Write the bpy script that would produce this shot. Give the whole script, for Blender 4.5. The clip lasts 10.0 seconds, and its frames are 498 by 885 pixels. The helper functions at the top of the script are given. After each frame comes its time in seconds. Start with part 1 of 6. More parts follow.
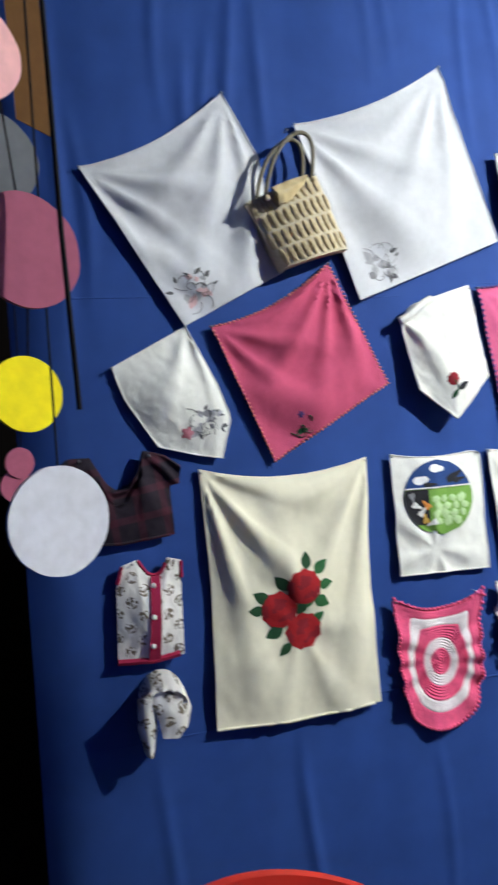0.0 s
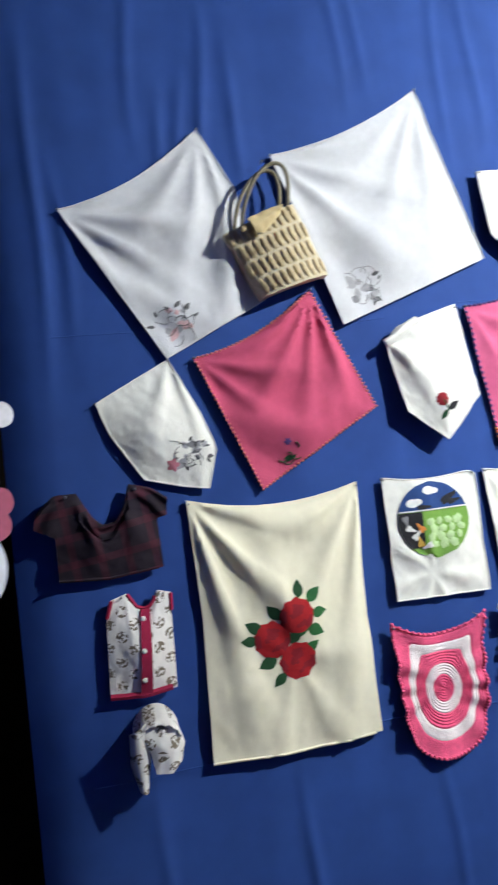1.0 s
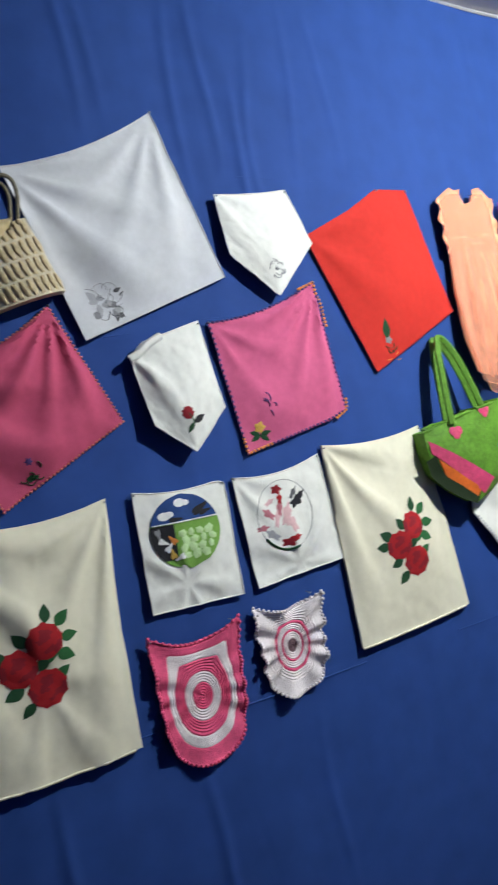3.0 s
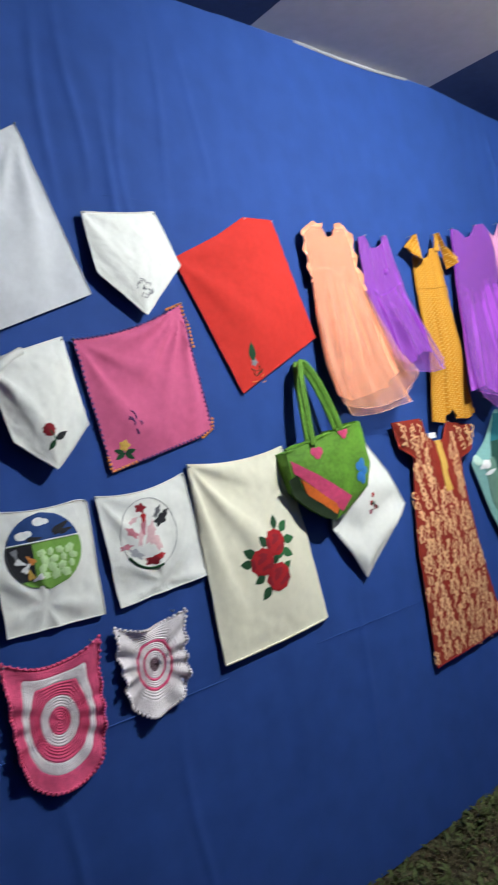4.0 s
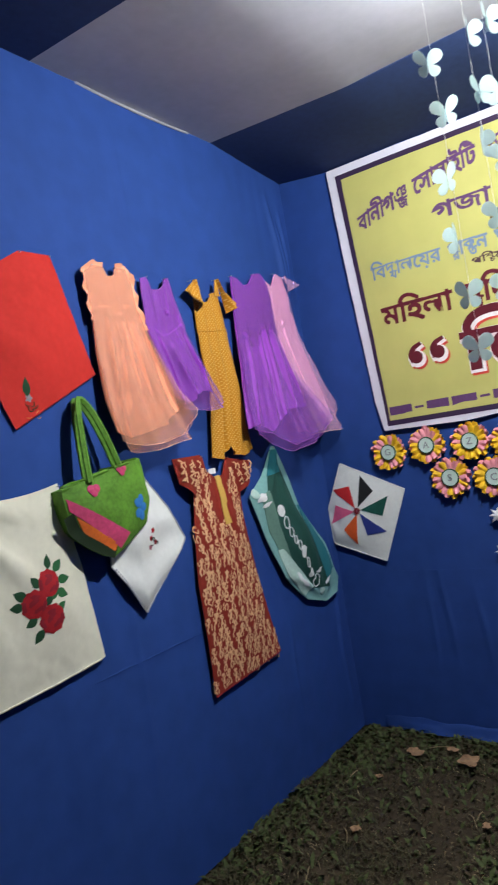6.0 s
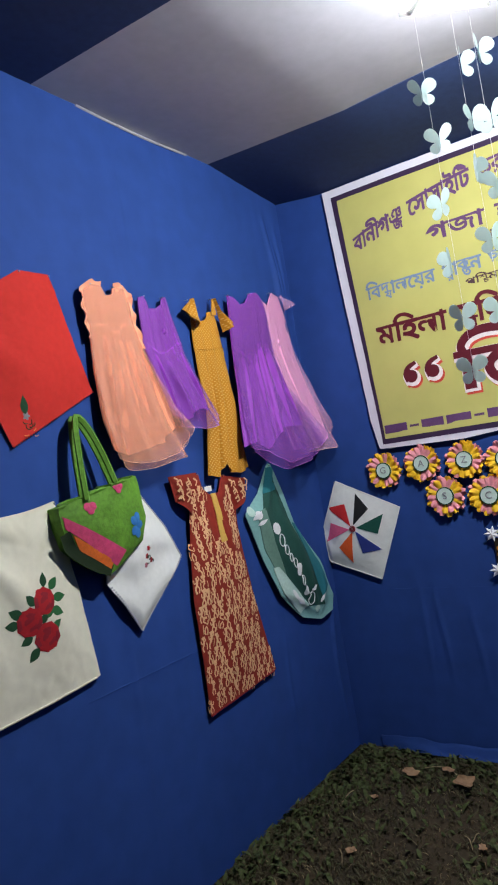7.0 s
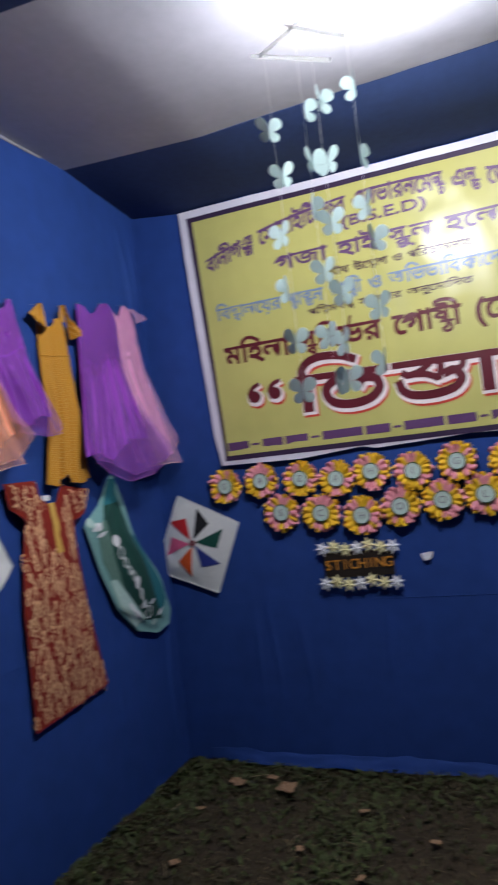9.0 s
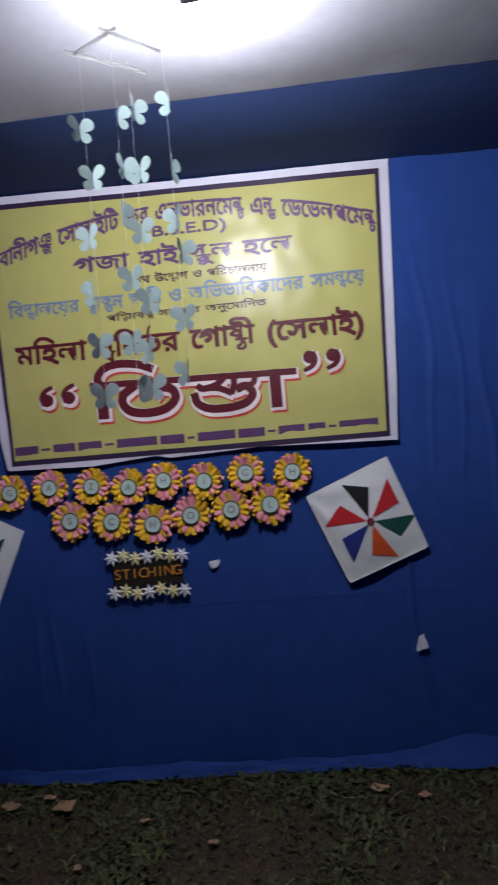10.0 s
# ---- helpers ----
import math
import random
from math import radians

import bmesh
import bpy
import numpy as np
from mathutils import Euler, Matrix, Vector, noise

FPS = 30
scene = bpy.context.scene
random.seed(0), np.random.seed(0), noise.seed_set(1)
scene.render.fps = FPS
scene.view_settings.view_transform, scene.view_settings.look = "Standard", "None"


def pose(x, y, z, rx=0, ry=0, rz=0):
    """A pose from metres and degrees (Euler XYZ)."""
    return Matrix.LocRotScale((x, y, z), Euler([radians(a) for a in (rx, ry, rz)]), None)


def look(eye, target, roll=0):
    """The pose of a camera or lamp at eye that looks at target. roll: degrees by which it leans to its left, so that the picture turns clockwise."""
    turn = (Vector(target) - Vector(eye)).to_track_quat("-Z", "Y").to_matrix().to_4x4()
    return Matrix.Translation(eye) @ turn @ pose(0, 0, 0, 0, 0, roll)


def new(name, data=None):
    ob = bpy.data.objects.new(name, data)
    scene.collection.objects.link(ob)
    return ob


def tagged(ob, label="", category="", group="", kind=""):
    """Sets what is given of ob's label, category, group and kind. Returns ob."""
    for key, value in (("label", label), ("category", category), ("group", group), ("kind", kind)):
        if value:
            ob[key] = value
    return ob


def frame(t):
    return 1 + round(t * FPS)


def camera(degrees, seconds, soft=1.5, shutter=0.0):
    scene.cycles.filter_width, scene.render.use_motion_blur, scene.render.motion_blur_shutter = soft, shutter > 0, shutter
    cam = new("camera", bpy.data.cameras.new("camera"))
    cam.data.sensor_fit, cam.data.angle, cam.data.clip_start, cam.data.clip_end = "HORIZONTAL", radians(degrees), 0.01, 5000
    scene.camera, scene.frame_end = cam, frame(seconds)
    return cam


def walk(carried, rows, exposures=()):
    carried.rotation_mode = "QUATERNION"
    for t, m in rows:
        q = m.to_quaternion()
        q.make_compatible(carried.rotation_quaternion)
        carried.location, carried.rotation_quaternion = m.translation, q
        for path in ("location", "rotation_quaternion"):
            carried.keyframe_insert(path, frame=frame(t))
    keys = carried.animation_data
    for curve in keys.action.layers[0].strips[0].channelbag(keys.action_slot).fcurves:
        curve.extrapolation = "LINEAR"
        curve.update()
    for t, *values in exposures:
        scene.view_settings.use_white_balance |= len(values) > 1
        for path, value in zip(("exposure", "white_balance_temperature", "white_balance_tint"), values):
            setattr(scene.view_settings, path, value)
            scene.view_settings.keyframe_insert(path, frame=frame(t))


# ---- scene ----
cam = camera(40.1, 10.0, soft=2.0, shutter=0.5)
PATH = [
    (0, (-0.346, -1.761, 1.684), (0.191, 0.166, 1.674), -4.0),
    (0.3, (-0.339, -1.741, 1.684), (0.08, 0.215, 1.707), -4.1),
    (0.5, (-0.317, -1.749, 1.685), (0.077, 0.211, 1.718), -4.3),
    (0.7, (-0.282, -1.747, 1.672), (0.113, 0.212, 1.738), -4.7),
    (1, (-0.225, -1.792, 1.693), (0.224, 0.156, 1.754), -6.2),
    (1.5, (-0.127, -1.825, 1.674), (0.401, 0.102, 1.769), -8.5),
    (2, (-0.095, -1.836, 1.669), (0.537, 0.06, 1.749), -9.1),
    (2.5, (-0.064, -1.853, 1.659), (0.724, -0.017, 1.722), -9.3),
    (2.7, (-0.05, -1.855, 1.663), (0.798, -0.044, 1.715), -9.3),
    (3.8, (-0.019, -1.893, 1.659), (1.157, -0.276, 1.694), -8.8),
    (4, (-0.011, -1.905, 1.657), (1.223, -0.332, 1.695), -8.7),
    (4.5, (0.005, -1.938, 1.663), (1.387, -0.493, 1.707), -8.8),
    (5, (0.023, -1.973, 1.659), (1.519, -0.646, 1.701), -8.9),
    (5.5, (0.027, -1.989, 1.656), (1.6, -0.753, 1.688), -8.9),
    (6, (0.032, -2.006, 1.662), (1.661, -0.846, 1.703), -9.0),
    (6.2, (0.031, -2.013, 1.673), (1.678, -0.879, 1.717), -9.0),
    (7.5, (0.008, -2.012, 1.67), (1.643, -0.864, 1.771), -8.6),
    (8, (-0.003, -2.02, 1.67), (1.648, -0.895, 1.768), -8.3),
    (8.5, (-0.015, -2.03, 1.665), (1.698, -1.003, 1.755), -7.7),
    (8.8, (-0.012, -2.055, 1.639), (1.78, -1.171, 1.729), -7.7),
    (9, (-0.01, -2.06, 1.642), (1.84, -1.304, 1.723), -6.6),
    (9.2, (-0.023, -2.039, 1.63), (1.881, -1.431, 1.707), -6.7),
    (9.5, (-0.034, -2.032, 1.667), (1.924, -1.627, 1.717), -5.6),
    (10, (-0.034, -2.033, 1.637), (1.959, -1.873, 1.687), -4.9),
]
walk(cam, [(t, look(eye, target, roll)) for t, eye, target, roll in PATH],
     exposures=[(0.0, 1.02, 6750, 2), (0.4, 1.24, 6750, 2), (1.0, 1.12, 6800, 3), (1.5, 0.86, 6800, 3), (2.5, 0.46, 6700, 2), (4.0, 0.24, 6600, 3), (4.5, 0.18, 6600, 3), (5.5, -0.12, 6450, 6), (7.5, -0.36, 6450, 9), (8.5, -0.55, 6450, 12), (9.2, -1.06, 6150, 15), (10.0, -1.30, 6100, 17)])

# ---- world: night outside, one bulb inside ----
world = bpy.data.worlds.new("night")
scene.world = world
world.use_nodes = True
world.node_tree.nodes["Background"].inputs[0].default_value = (0.19, 0.16, 0.17, 1)
world.node_tree.nodes["Background"].inputs[1].default_value = 0.007

XB = 3.567      # inner face of the end wall
LEFT = -0.445   # free edge of the long wall
TOP = 3.27      # ceiling height
LAMP = Vector((2.06, -1.80, 3.055))
WALL_A = Matrix.Identity(4)
WALL_B = Matrix.Translation((XB, 0, 0)) @ Matrix.Rotation(radians(-90), 4, "Z")


# ---- materials ----
def material(name, color, rough=0.85, grain=0.12, scale=40.0, bump=0.15, fine=900.0, second=None, stain=3.0, sheen=0.0,
             metal=0.0, alpha=1.0, trans=0.0, coat=0.0, emit=0.0, spec=0.3):
    """Cloth-like surface: base colour with broad stains, fine grain and a woven relief."""
    m = bpy.data.materials.new(name)
    m.use_nodes = True
    nt = m.node_tree
    b = nt.nodes["Principled BSDF"]
    b.inputs["Roughness"].default_value = rough
    b.inputs["Metallic"].default_value = metal
    b.inputs["Sheen Weight"].default_value = sheen
    b.inputs["Alpha"].default_value = alpha
    b.inputs["Transmission Weight"].default_value = trans
    b.inputs["Coat Weight"].default_value = coat
    b.inputs["Specular IOR Level"].default_value = spec
    tc = nt.nodes.new("ShaderNodeTexCoord")
    n1 = nt.nodes.new("ShaderNodeTexNoise")
    n1.inputs["Scale"].default_value = stain
    n1.inputs["Detail"].default_value = 4
    n2 = nt.nodes.new("ShaderNodeTexNoise")
    n2.inputs["Scale"].default_value = scale
    n2.inputs["Detail"].default_value = 6
    for n in (n1, n2):
        nt.links.new(tc.outputs["Object"], n.inputs["Vector"])
    mix = nt.nodes.new("ShaderNodeMath")
    mix.operation = "ADD"
    nt.links.new(n1.outputs["Fac"], mix.inputs[0])
    nt.links.new(n2.outputs["Fac"], mix.inputs[1])
    ramp = nt.nodes.new("ShaderNodeMapRange")
    ramp.inputs["From Min"].default_value = 0.7
    ramp.inputs["From Max"].default_value = 1.3
    nt.links.new(mix.outputs[0], ramp.inputs["Value"])
    col = nt.nodes.new("ShaderNodeMix")
    col.data_type = "RGBA"
    lo = second or tuple(c * (1 - grain) for c in color)
    hi = color if second else tuple(min(1.0, c * (1 + grain)) for c in color)
    col.inputs[6].default_value = (*lo, 1)
    col.inputs[7].default_value = (*hi, 1)
    nt.links.new(ramp.outputs["Result"], col.inputs[0])
    nt.links.new(col.outputs[2], b.inputs["Base Color"])
    if bump:
        n3 = nt.nodes.new("ShaderNodeTexNoise")
        n3.inputs["Scale"].default_value = fine
        n3.inputs["Detail"].default_value = 2
        nt.links.new(tc.outputs["Object"], n3.inputs["Vector"])
        bp = nt.nodes.new("ShaderNodeBump")
        bp.inputs["Strength"].default_value = bump
        bp.inputs["Distance"].default_value = 0.002
        nt.links.new(n3.outputs["Fac"], bp.inputs["Height"])
        nt.links.new(bp.outputs["Normal"], b.inputs["Normal"])
    if emit:
        b.inputs["Emission Color"].default_value = (0.95, 0.97, 1.0, 1)
        b.inputs["Emission Strength"].default_value = emit
    return m


BLUE = material("blue_cloth", (0.0205, 0.057, 0.232), 0.75, 0.10, 9, 0.12, 900, stain=1.6, spec=0.14)
CEIL_BLUE = material("navy_ceiling_cloth", (0.018, 0.036, 0.105), 0.8, 0.15, 30, 0.2, 700, stain=2.0)
CEIL_WHITE = material("ceiling_cloth", (0.40, 0.395, 0.43), 0.9, 0.06, 20, 0.2, 600)
SOIL = material("soil", (0.066, 0.046, 0.025), 0.95, 0.3, 60, 0.8, 160, second=(0.026, 0.020, 0.012), stain=5)
GRASS = material("grass", (0.058, 0.060, 0.024), 0.7, 0.4, 30, 0, second=(0.080, 0.056, 0.030), stain=6)
WHITE_BULB = material("bulb_glow", (0.9, 0.9, 0.9), 0.5, 0, bump=0, emit=5800)
PLASTIC = material("white_plastic", (0.75, 0.75, 0.74), 0.4, 0.03, bump=0)
STEEL = material("pin_steel", (0.35, 0.35, 0.36), 0.35, 0.05, bump=0, metal=1.0)
WIRE = material("black_wire", (0.003, 0.003, 0.004), 0.95, 0.1, bump=0)
TOWEL = material("towel_white", (0.56, 0.57, 0.61), 0.95, 0.05, 60, 0.35, 1100, sheen=0.3)
COTTON = material("white_cotton", (0.72, 0.72, 0.69), 0.9, 0.05, 50, 0.25, 1300)
CREAM = material("cream_cotton", (0.70, 0.665, 0.53), 0.85, 0.04, 50, 0.2, 1300)
PINK = material("pink_cotton", (0.47, 0.068, 0.145), 0.85, 0.08, 50, 0.25, 1200)
MAUVE_PINK = material("mauve_pink_cotton", (0.54, 0.10, 0.22), 0.85, 0.08, 50, 0.25, 1200)
RED = material("red_cotton", (0.50, 0.022, 0.016), 0.85, 0.08, 50, 0.25, 1200)



def two_tone(name, a, b, build, rough=0.85, bump=0.2):
    """A cloth of two colours; build(nt, coords) returns the socket that mixes them."""
    m = material(name, a, rough, 0.06, 50, bump, 1200)
    nt = m.node_tree
    bsdf = nt.nodes["Principled BSDF"]
    old = bsdf.inputs["Base Color"].links[0].from_socket
    tc = nt.nodes.new("ShaderNodeTexCoord")
    mix = nt.nodes.new("ShaderNodeMix")
    mix.data_type = "RGBA"
    nt.links.new(build(nt, tc.outputs["Object"]), mix.inputs[0])
    nt.links.new(old, mix.inputs[6])
    mix.inputs[7].default_value = (*b, 1)
    nt.links.new(mix.outputs[2], bsdf.inputs["Base Color"])
    return m


def math_node(nt, op, a, b=0.0):
    n = nt.nodes.new("ShaderNodeMath")
    n.operation = op
    for k, v in enumerate((a, b)):
        if isinstance(v, (int, float)):
            n.inputs[k].default_value = v
        else:
            nt.links.new(v, n.inputs[k])
    return n.outputs[0]


def scaled(nt, coords, s, turn=0.0):
    n = nt.nodes.new("ShaderNodeMapping")
    n.inputs["Scale"].default_value = s
    n.inputs["Rotation"].default_value = (0, radians(turn), 0)
    nt.links.new(coords, n.inputs["Vector"])
    return n.outputs[0]


def dots(scale, size, turn=45):
    def build(nt, coords):
        x = nt.nodes.new("ShaderNodeSeparateXYZ")
        nt.links.new(scaled(nt, coords, (scale, scale, scale), turn), x.inputs[0])
        sq = [math_node(nt, "POWER", math_node(nt, "SUBTRACT", math_node(nt, "FRACT", x.outputs[k]), 0.5), 2.0) for k in (0, 2)]
        return math_node(nt, "LESS_THAN", math_node(nt, "ADD", sq[0], sq[1]), size * size)
    return build


def sprigs(scale, size):
    """Small ragged flower marks in staggered rows."""
    def build(nt, coords):
        n = nt.nodes.new("ShaderNodeTexNoise")
        n.inputs["Scale"].default_value = 130
        n.inputs["Detail"].default_value = 1
        nt.links.new(coords, n.inputs["Vector"])
        marks = dots(scale, size, 40)(nt, coords)
        return math_node(nt, "MULTIPLY", marks, math_node(nt, "GREATER_THAN", n.outputs["Fac"], 0.5))
    return build


def checks(scale):
    def build(nt, coords):
        x = nt.nodes.new("ShaderNodeSeparateXYZ")
        nt.links.new(scaled(nt, coords, (scale, scale, scale), 8), x.inputs[0])
        k = [math_node(nt, "GREATER_THAN", math_node(nt, "FRACT", x.outputs[i]), 0.72) for i in (0, 2)]
        return math_node(nt, "MULTIPLY", math_node(nt, "ADD", k[0], k[1]), 0.4)
    return build


def simple(name, c, rough=0.85, bump=0.2, **k):
    return material(name, c, rough, 0.12, 80, bump, 1000, **k)


THREAD = {n: simple("thread_" + n, c) for n, c in {
    "red": (0.34, 0.010, 0.016), "dark_red": (0.22, 0.01, 0.02), "green": (0.022, 0.11, 0.035), "dark_green": (0.012, 0.055, 0.022),
    "grey": (0.22, 0.22, 0.24), "black": (0.015, 0.015, 0.02), "rose": (0.45, 0.16, 0.20), "pale_pink": (0.62, 0.40, 0.42), "yellow": (0.75, 0.55, 0.03),
    "violet": (0.08, 0.04, 0.16), "orange": (0.70, 0.25, 0.06), "sky": (0.016, 0.05, 0.18), "soft_grey": (0.36, 0.36, 0.39), "shadow_grey": (0.10, 0.10, 0.11), "white": (0.75, 0.75, 0.75),
    "lime": (0.16, 0.32, 0.06), "pale_green": (0.42, 0.58, 0.30), "blue": (0.03, 0.16, 0.42), "gold": (0.62, 0.38, 0.08), "lilac": (0.42, 0.20, 0.58), "apricot": (0.85, 0.60, 0.48), "mint": (0.45, 0.62, 0.55)}.items()}
CROCHET_PINK = material("crochet_pink", (0.68, 0.09, 0.20), 0.95, 0.2, 60, 0.7, 330)
CROCHET_WHITE = material("crochet_white", (0.74, 0.68, 0.70), 0.95, 0.12, 60, 0.7, 330)
# dark brown in place of the shaded hole at the small mat's centre
CROCHET_HOLE = material("crochet_dark_hole", (0.16, 0.10, 0.12), 0.95, 0.15, 60, 0.7, 330)
WICKER = material("beige_weave", (0.45, 0.36, 0.22), 0.6, 0.25, 90, 0.5, 500)
HANDLE = material("braided_handle", (0.17, 0.15, 0.11), 0.6, 0.4, 160, 0.8, 300)
WICKER_PALE = material("beige_weave_pale", (0.52, 0.46, 0.33), 0.7, 0.2, 90, 0.5, 500)
GOLD_LINING = material("gold_satin", (0.60, 0.48, 0.27), 0.35, 0.15, 20, 0.1, 300)
PLAID = two_tone("dark_plaid", (0.010, 0.006, 0.014), (0.06, 0.008, 0.02), checks(15))
BABY_PRINT = two_tone("baby_print", (0.74, 0.72, 0.70), (0.17, 0.14, 0.11), sprigs(23, 0.34))
BABY_RED = simple("baby_trim_red", (0.30, 0.012, 0.055))
PEACH = material("peach_net", (0.86, 0.35, 0.20), 0.8, 0.05, 30, 0.2, 900, sheen=0.4)
PEACH_NET = material("peach_tulle", (0.86, 0.40, 0.26), 0.8, 0.05, 30, 0, 900, alpha=0.20)
PURPLE = material("purple_satin", (0.25, 0.036, 0.40), 0.55, 0.12, 20, 0.2, 900, sheen=0.3)
PURPLE_NET = material("purple_tulle", (0.30, 0.085, 0.50), 0.7, 0.1, 30, 0, 900, alpha=0.20)
FROCK_PINK = material("pink_satin", (0.80, 0.36, 0.58), 0.6, 0.06, 30, 0.2, 900)
PINK_NET = material("pink_tulle", (0.78, 0.42, 0.64), 0.7, 0.06, 30, 0, 900, alpha=0.26)
MUSTARD = two_tone("mustard_dotted", (0.44, 0.19, 0.008), (0.60, 0.35, 0.09), dots(80, 0.25))
KURTI = material("rust_cotton", (0.235, 0.020, 0.011), 0.85, 0.18, 50, 0.25, 1200)
KURTI_PRINT = simple("cream_print", (0.72, 0.40, 0.21))
BAG_GREEN = material("green_velvet", (0.092, 0.225, 0.020), 0.7, 0.3, 70, 0.7, 240, stain=12)
# near-black green: shade under the bag, put into the colour
BAG_DARK = simple("bag_shadow_cloth", (0.012, 0.025, 0.008))
BAG_PINK = material("bag_pink", (0.52, 0.05, 0.14), 0.7, 0.25, 60, 0.6, 240)
BAG_ORANGE = material("bag_orange", (0.65, 0.14, 0.02), 0.7, 0.2, 60, 0.6, 240)
TEAL = simple("teal_cotton", (0.02, 0.16, 0.19))
AQUA = simple("aqua_cotton", (0.20, 0.40, 0.38))
SAGE = simple("sage_cotton", (0.13, 0.24, 0.19))
BOTTLE = simple("bottle_green_cotton", (0.016, 0.07, 0.055))
FRAME_DARK = material("banner_border", (0.035, 0.02, 0.05), 0.35, 0.1, 20, 0.02, 60)
VINYL_WHITE = material("banner_margin", (0.62, 0.60, 0.66), 0.35, 0.05, 20, 0.02, 60)
VINYL_YELLOW = material("banner_vinyl", (0.46, 0.435, 0.135), 0.30, 0.06, 8, 0.25, 14, stain=1.2)
INK_MAROON = simple("ink_maroon", (0.10, 0.012, 0.02), 0.35, 0)
INK_PURPLE = simple("ink_purple", (0.11, 0.05, 0.13), 0.35, 0)
INK_BLUE = simple("ink_blue", (0.16, 0.22, 0.32), 0.35, 0)
INK_DARK = simple("ink_dark", (0.07, 0.035, 0.04), 0.35, 0)
INK_RED = simple("ink_red", (0.55, 0.06, 0.04), 0.35, 0)
INK_WHITE = simple("ink_white", (0.78, 0.70, 0.68), 0.35, 0)
PAPER_YELLOW = simple("paper_yellow", (0.80, 0.48, 0.02), 0.7, 0.1)
PAPER_PINK = simple("paper_pink", (0.78, 0.30, 0.34), 0.7, 0.1)
PAPER_PALE = simple("paper_pale_green", (0.50, 0.62, 0.55), 0.7, 0.1)
PAPER_WHITE = simple("paper_white", (0.78, 0.78, 0.80), 0.8, 0.1)
PAPER_CREAM = simple("paper_cream", (0.78, 0.72, 0.38), 0.7, 0.1)
BOARD = simple("board_black", (0.02, 0.014, 0.010), 0.7, 0.1)
GOLD_THREAD = simple("gold_letters", (0.62, 0.26, 0.03), 0.6, 0.2)
BUTTERFLY = simple("mobile_card", (0.55, 0.68, 0.66), 0.5, 0.1)
_nt = BUTTERFLY.node_tree
_thin = _nt.nodes.new("ShaderNodeBsdfTranslucent")
_thin.inputs["Color"].default_value = (0.82, 0.92, 0.90, 1)
_both = _nt.nodes.new("ShaderNodeMixShader")
_both.inputs[0].default_value = 0.60
_nt.links.new(_nt.nodes["Principled BSDF"].outputs[0], _both.inputs[1])
_nt.links.new(_thin.outputs[0], _both.inputs[2])
_nt.links.new(_both.outputs[0], _nt.nodes["Material Output"].inputs["Surface"])
STICK = BUTTERFLY.copy()
STICK.name = "white_stick"
for _n in STICK.node_tree.nodes:
    if _n.type == "MIX":
        _n.inputs[6].default_value = _n.inputs[7].default_value = (0.8, 0.8, 0.78, 1)
STICK.node_tree.nodes["Translucent BSDF"].inputs["Color"].default_value = (0.85, 0.85, 0.83, 1)
LEAF_DRY = material("dry_leaf", (0.33, 0.20, 0.11), 0.8, 0.3, 60, 0.5, 200)
LEAF_GREEN = material("weed_leaf", (0.066, 0.084, 0.026), 0.7, 0.3, 60, 0.3, 200)
DISC = {"white": simple("felt_white", (0.60, 0.60, 0.66), bump=0.05), "yellow": simple("felt_yellow", (0.85, 0.70, 0.01), bump=0.05), "pink": simple("felt_pink", (0.30, 0.075, 0.13), bump=0.05),
        "grey": simple("felt_grey", (0.10, 0.105, 0.12), bump=0.05), "pale_pink": simple("felt_pale_pink", (0.80, 0.42, 0.42), bump=0.05), "brown": simple("ochre_ribbon", (0.11, 0.046, 0.008))}
CHAIR_RED = material("red_plastic", (0.55, 0.03, 0.02), 0.35, 0.05, 20, 0, 100)


# ---- building helpers ----
ORIGIN = {}


def thing(name, base, label, category, wall=WALL_A, group=""):
    """An empty at the thing's base, in the coordinates (along, depth, height) of a wall."""
    ob = new(name)
    ob.empty_display_size = 0.05
    ob.matrix_world = wall @ Matrix.Translation(base)
    ORIGIN[ob] = Vector(base)
    return tagged(ob, label, category, group)


LOOSE = {"printed_motif", "printed_word", "embroidered_stems", "crochet_edge", "corner_edge", "shell_border", "embroidered_line"}


def part(name, bm, mat, parent, label="", smooth=True):
    """One mesh under a thing or a part; bm is in the wall's coordinates."""
    bmesh.ops.translate(bm, verts=bm.verts, vec=-ORIGIN[parent])
    me = bpy.data.meshes.new(name)
    bm.to_mesh(me)
    bm.free()
    for f in me.polygons:
        f.use_smooth = smooth
    if smooth:
        me.set_sharp_from_angle(angle=radians(55))
    me.materials.append(mat)
    ob = new(name, me)
    ob.parent = parent
    ORIGIN[ob] = ORIGIN[parent]
    return tagged(ob, label, kind="stuff" if name in LOOSE else "")


def structure(name, bm, mat, label, category, wall=WALL_A, smooth=True):
    me = bpy.data.meshes.new(name)
    bm.to_mesh(me)
    bm.free()
    for f in me.polygons:
        f.use_smooth = smooth
    if smooth:
        me.set_sharp_from_angle(angle=radians(55))
    me.materials.append(mat)
    ob = new(name, me)
    ob.matrix_world = wall
    ORIGIN[ob] = Vector((0, 0, 0))
    return tagged(ob, label, category, kind="structure")


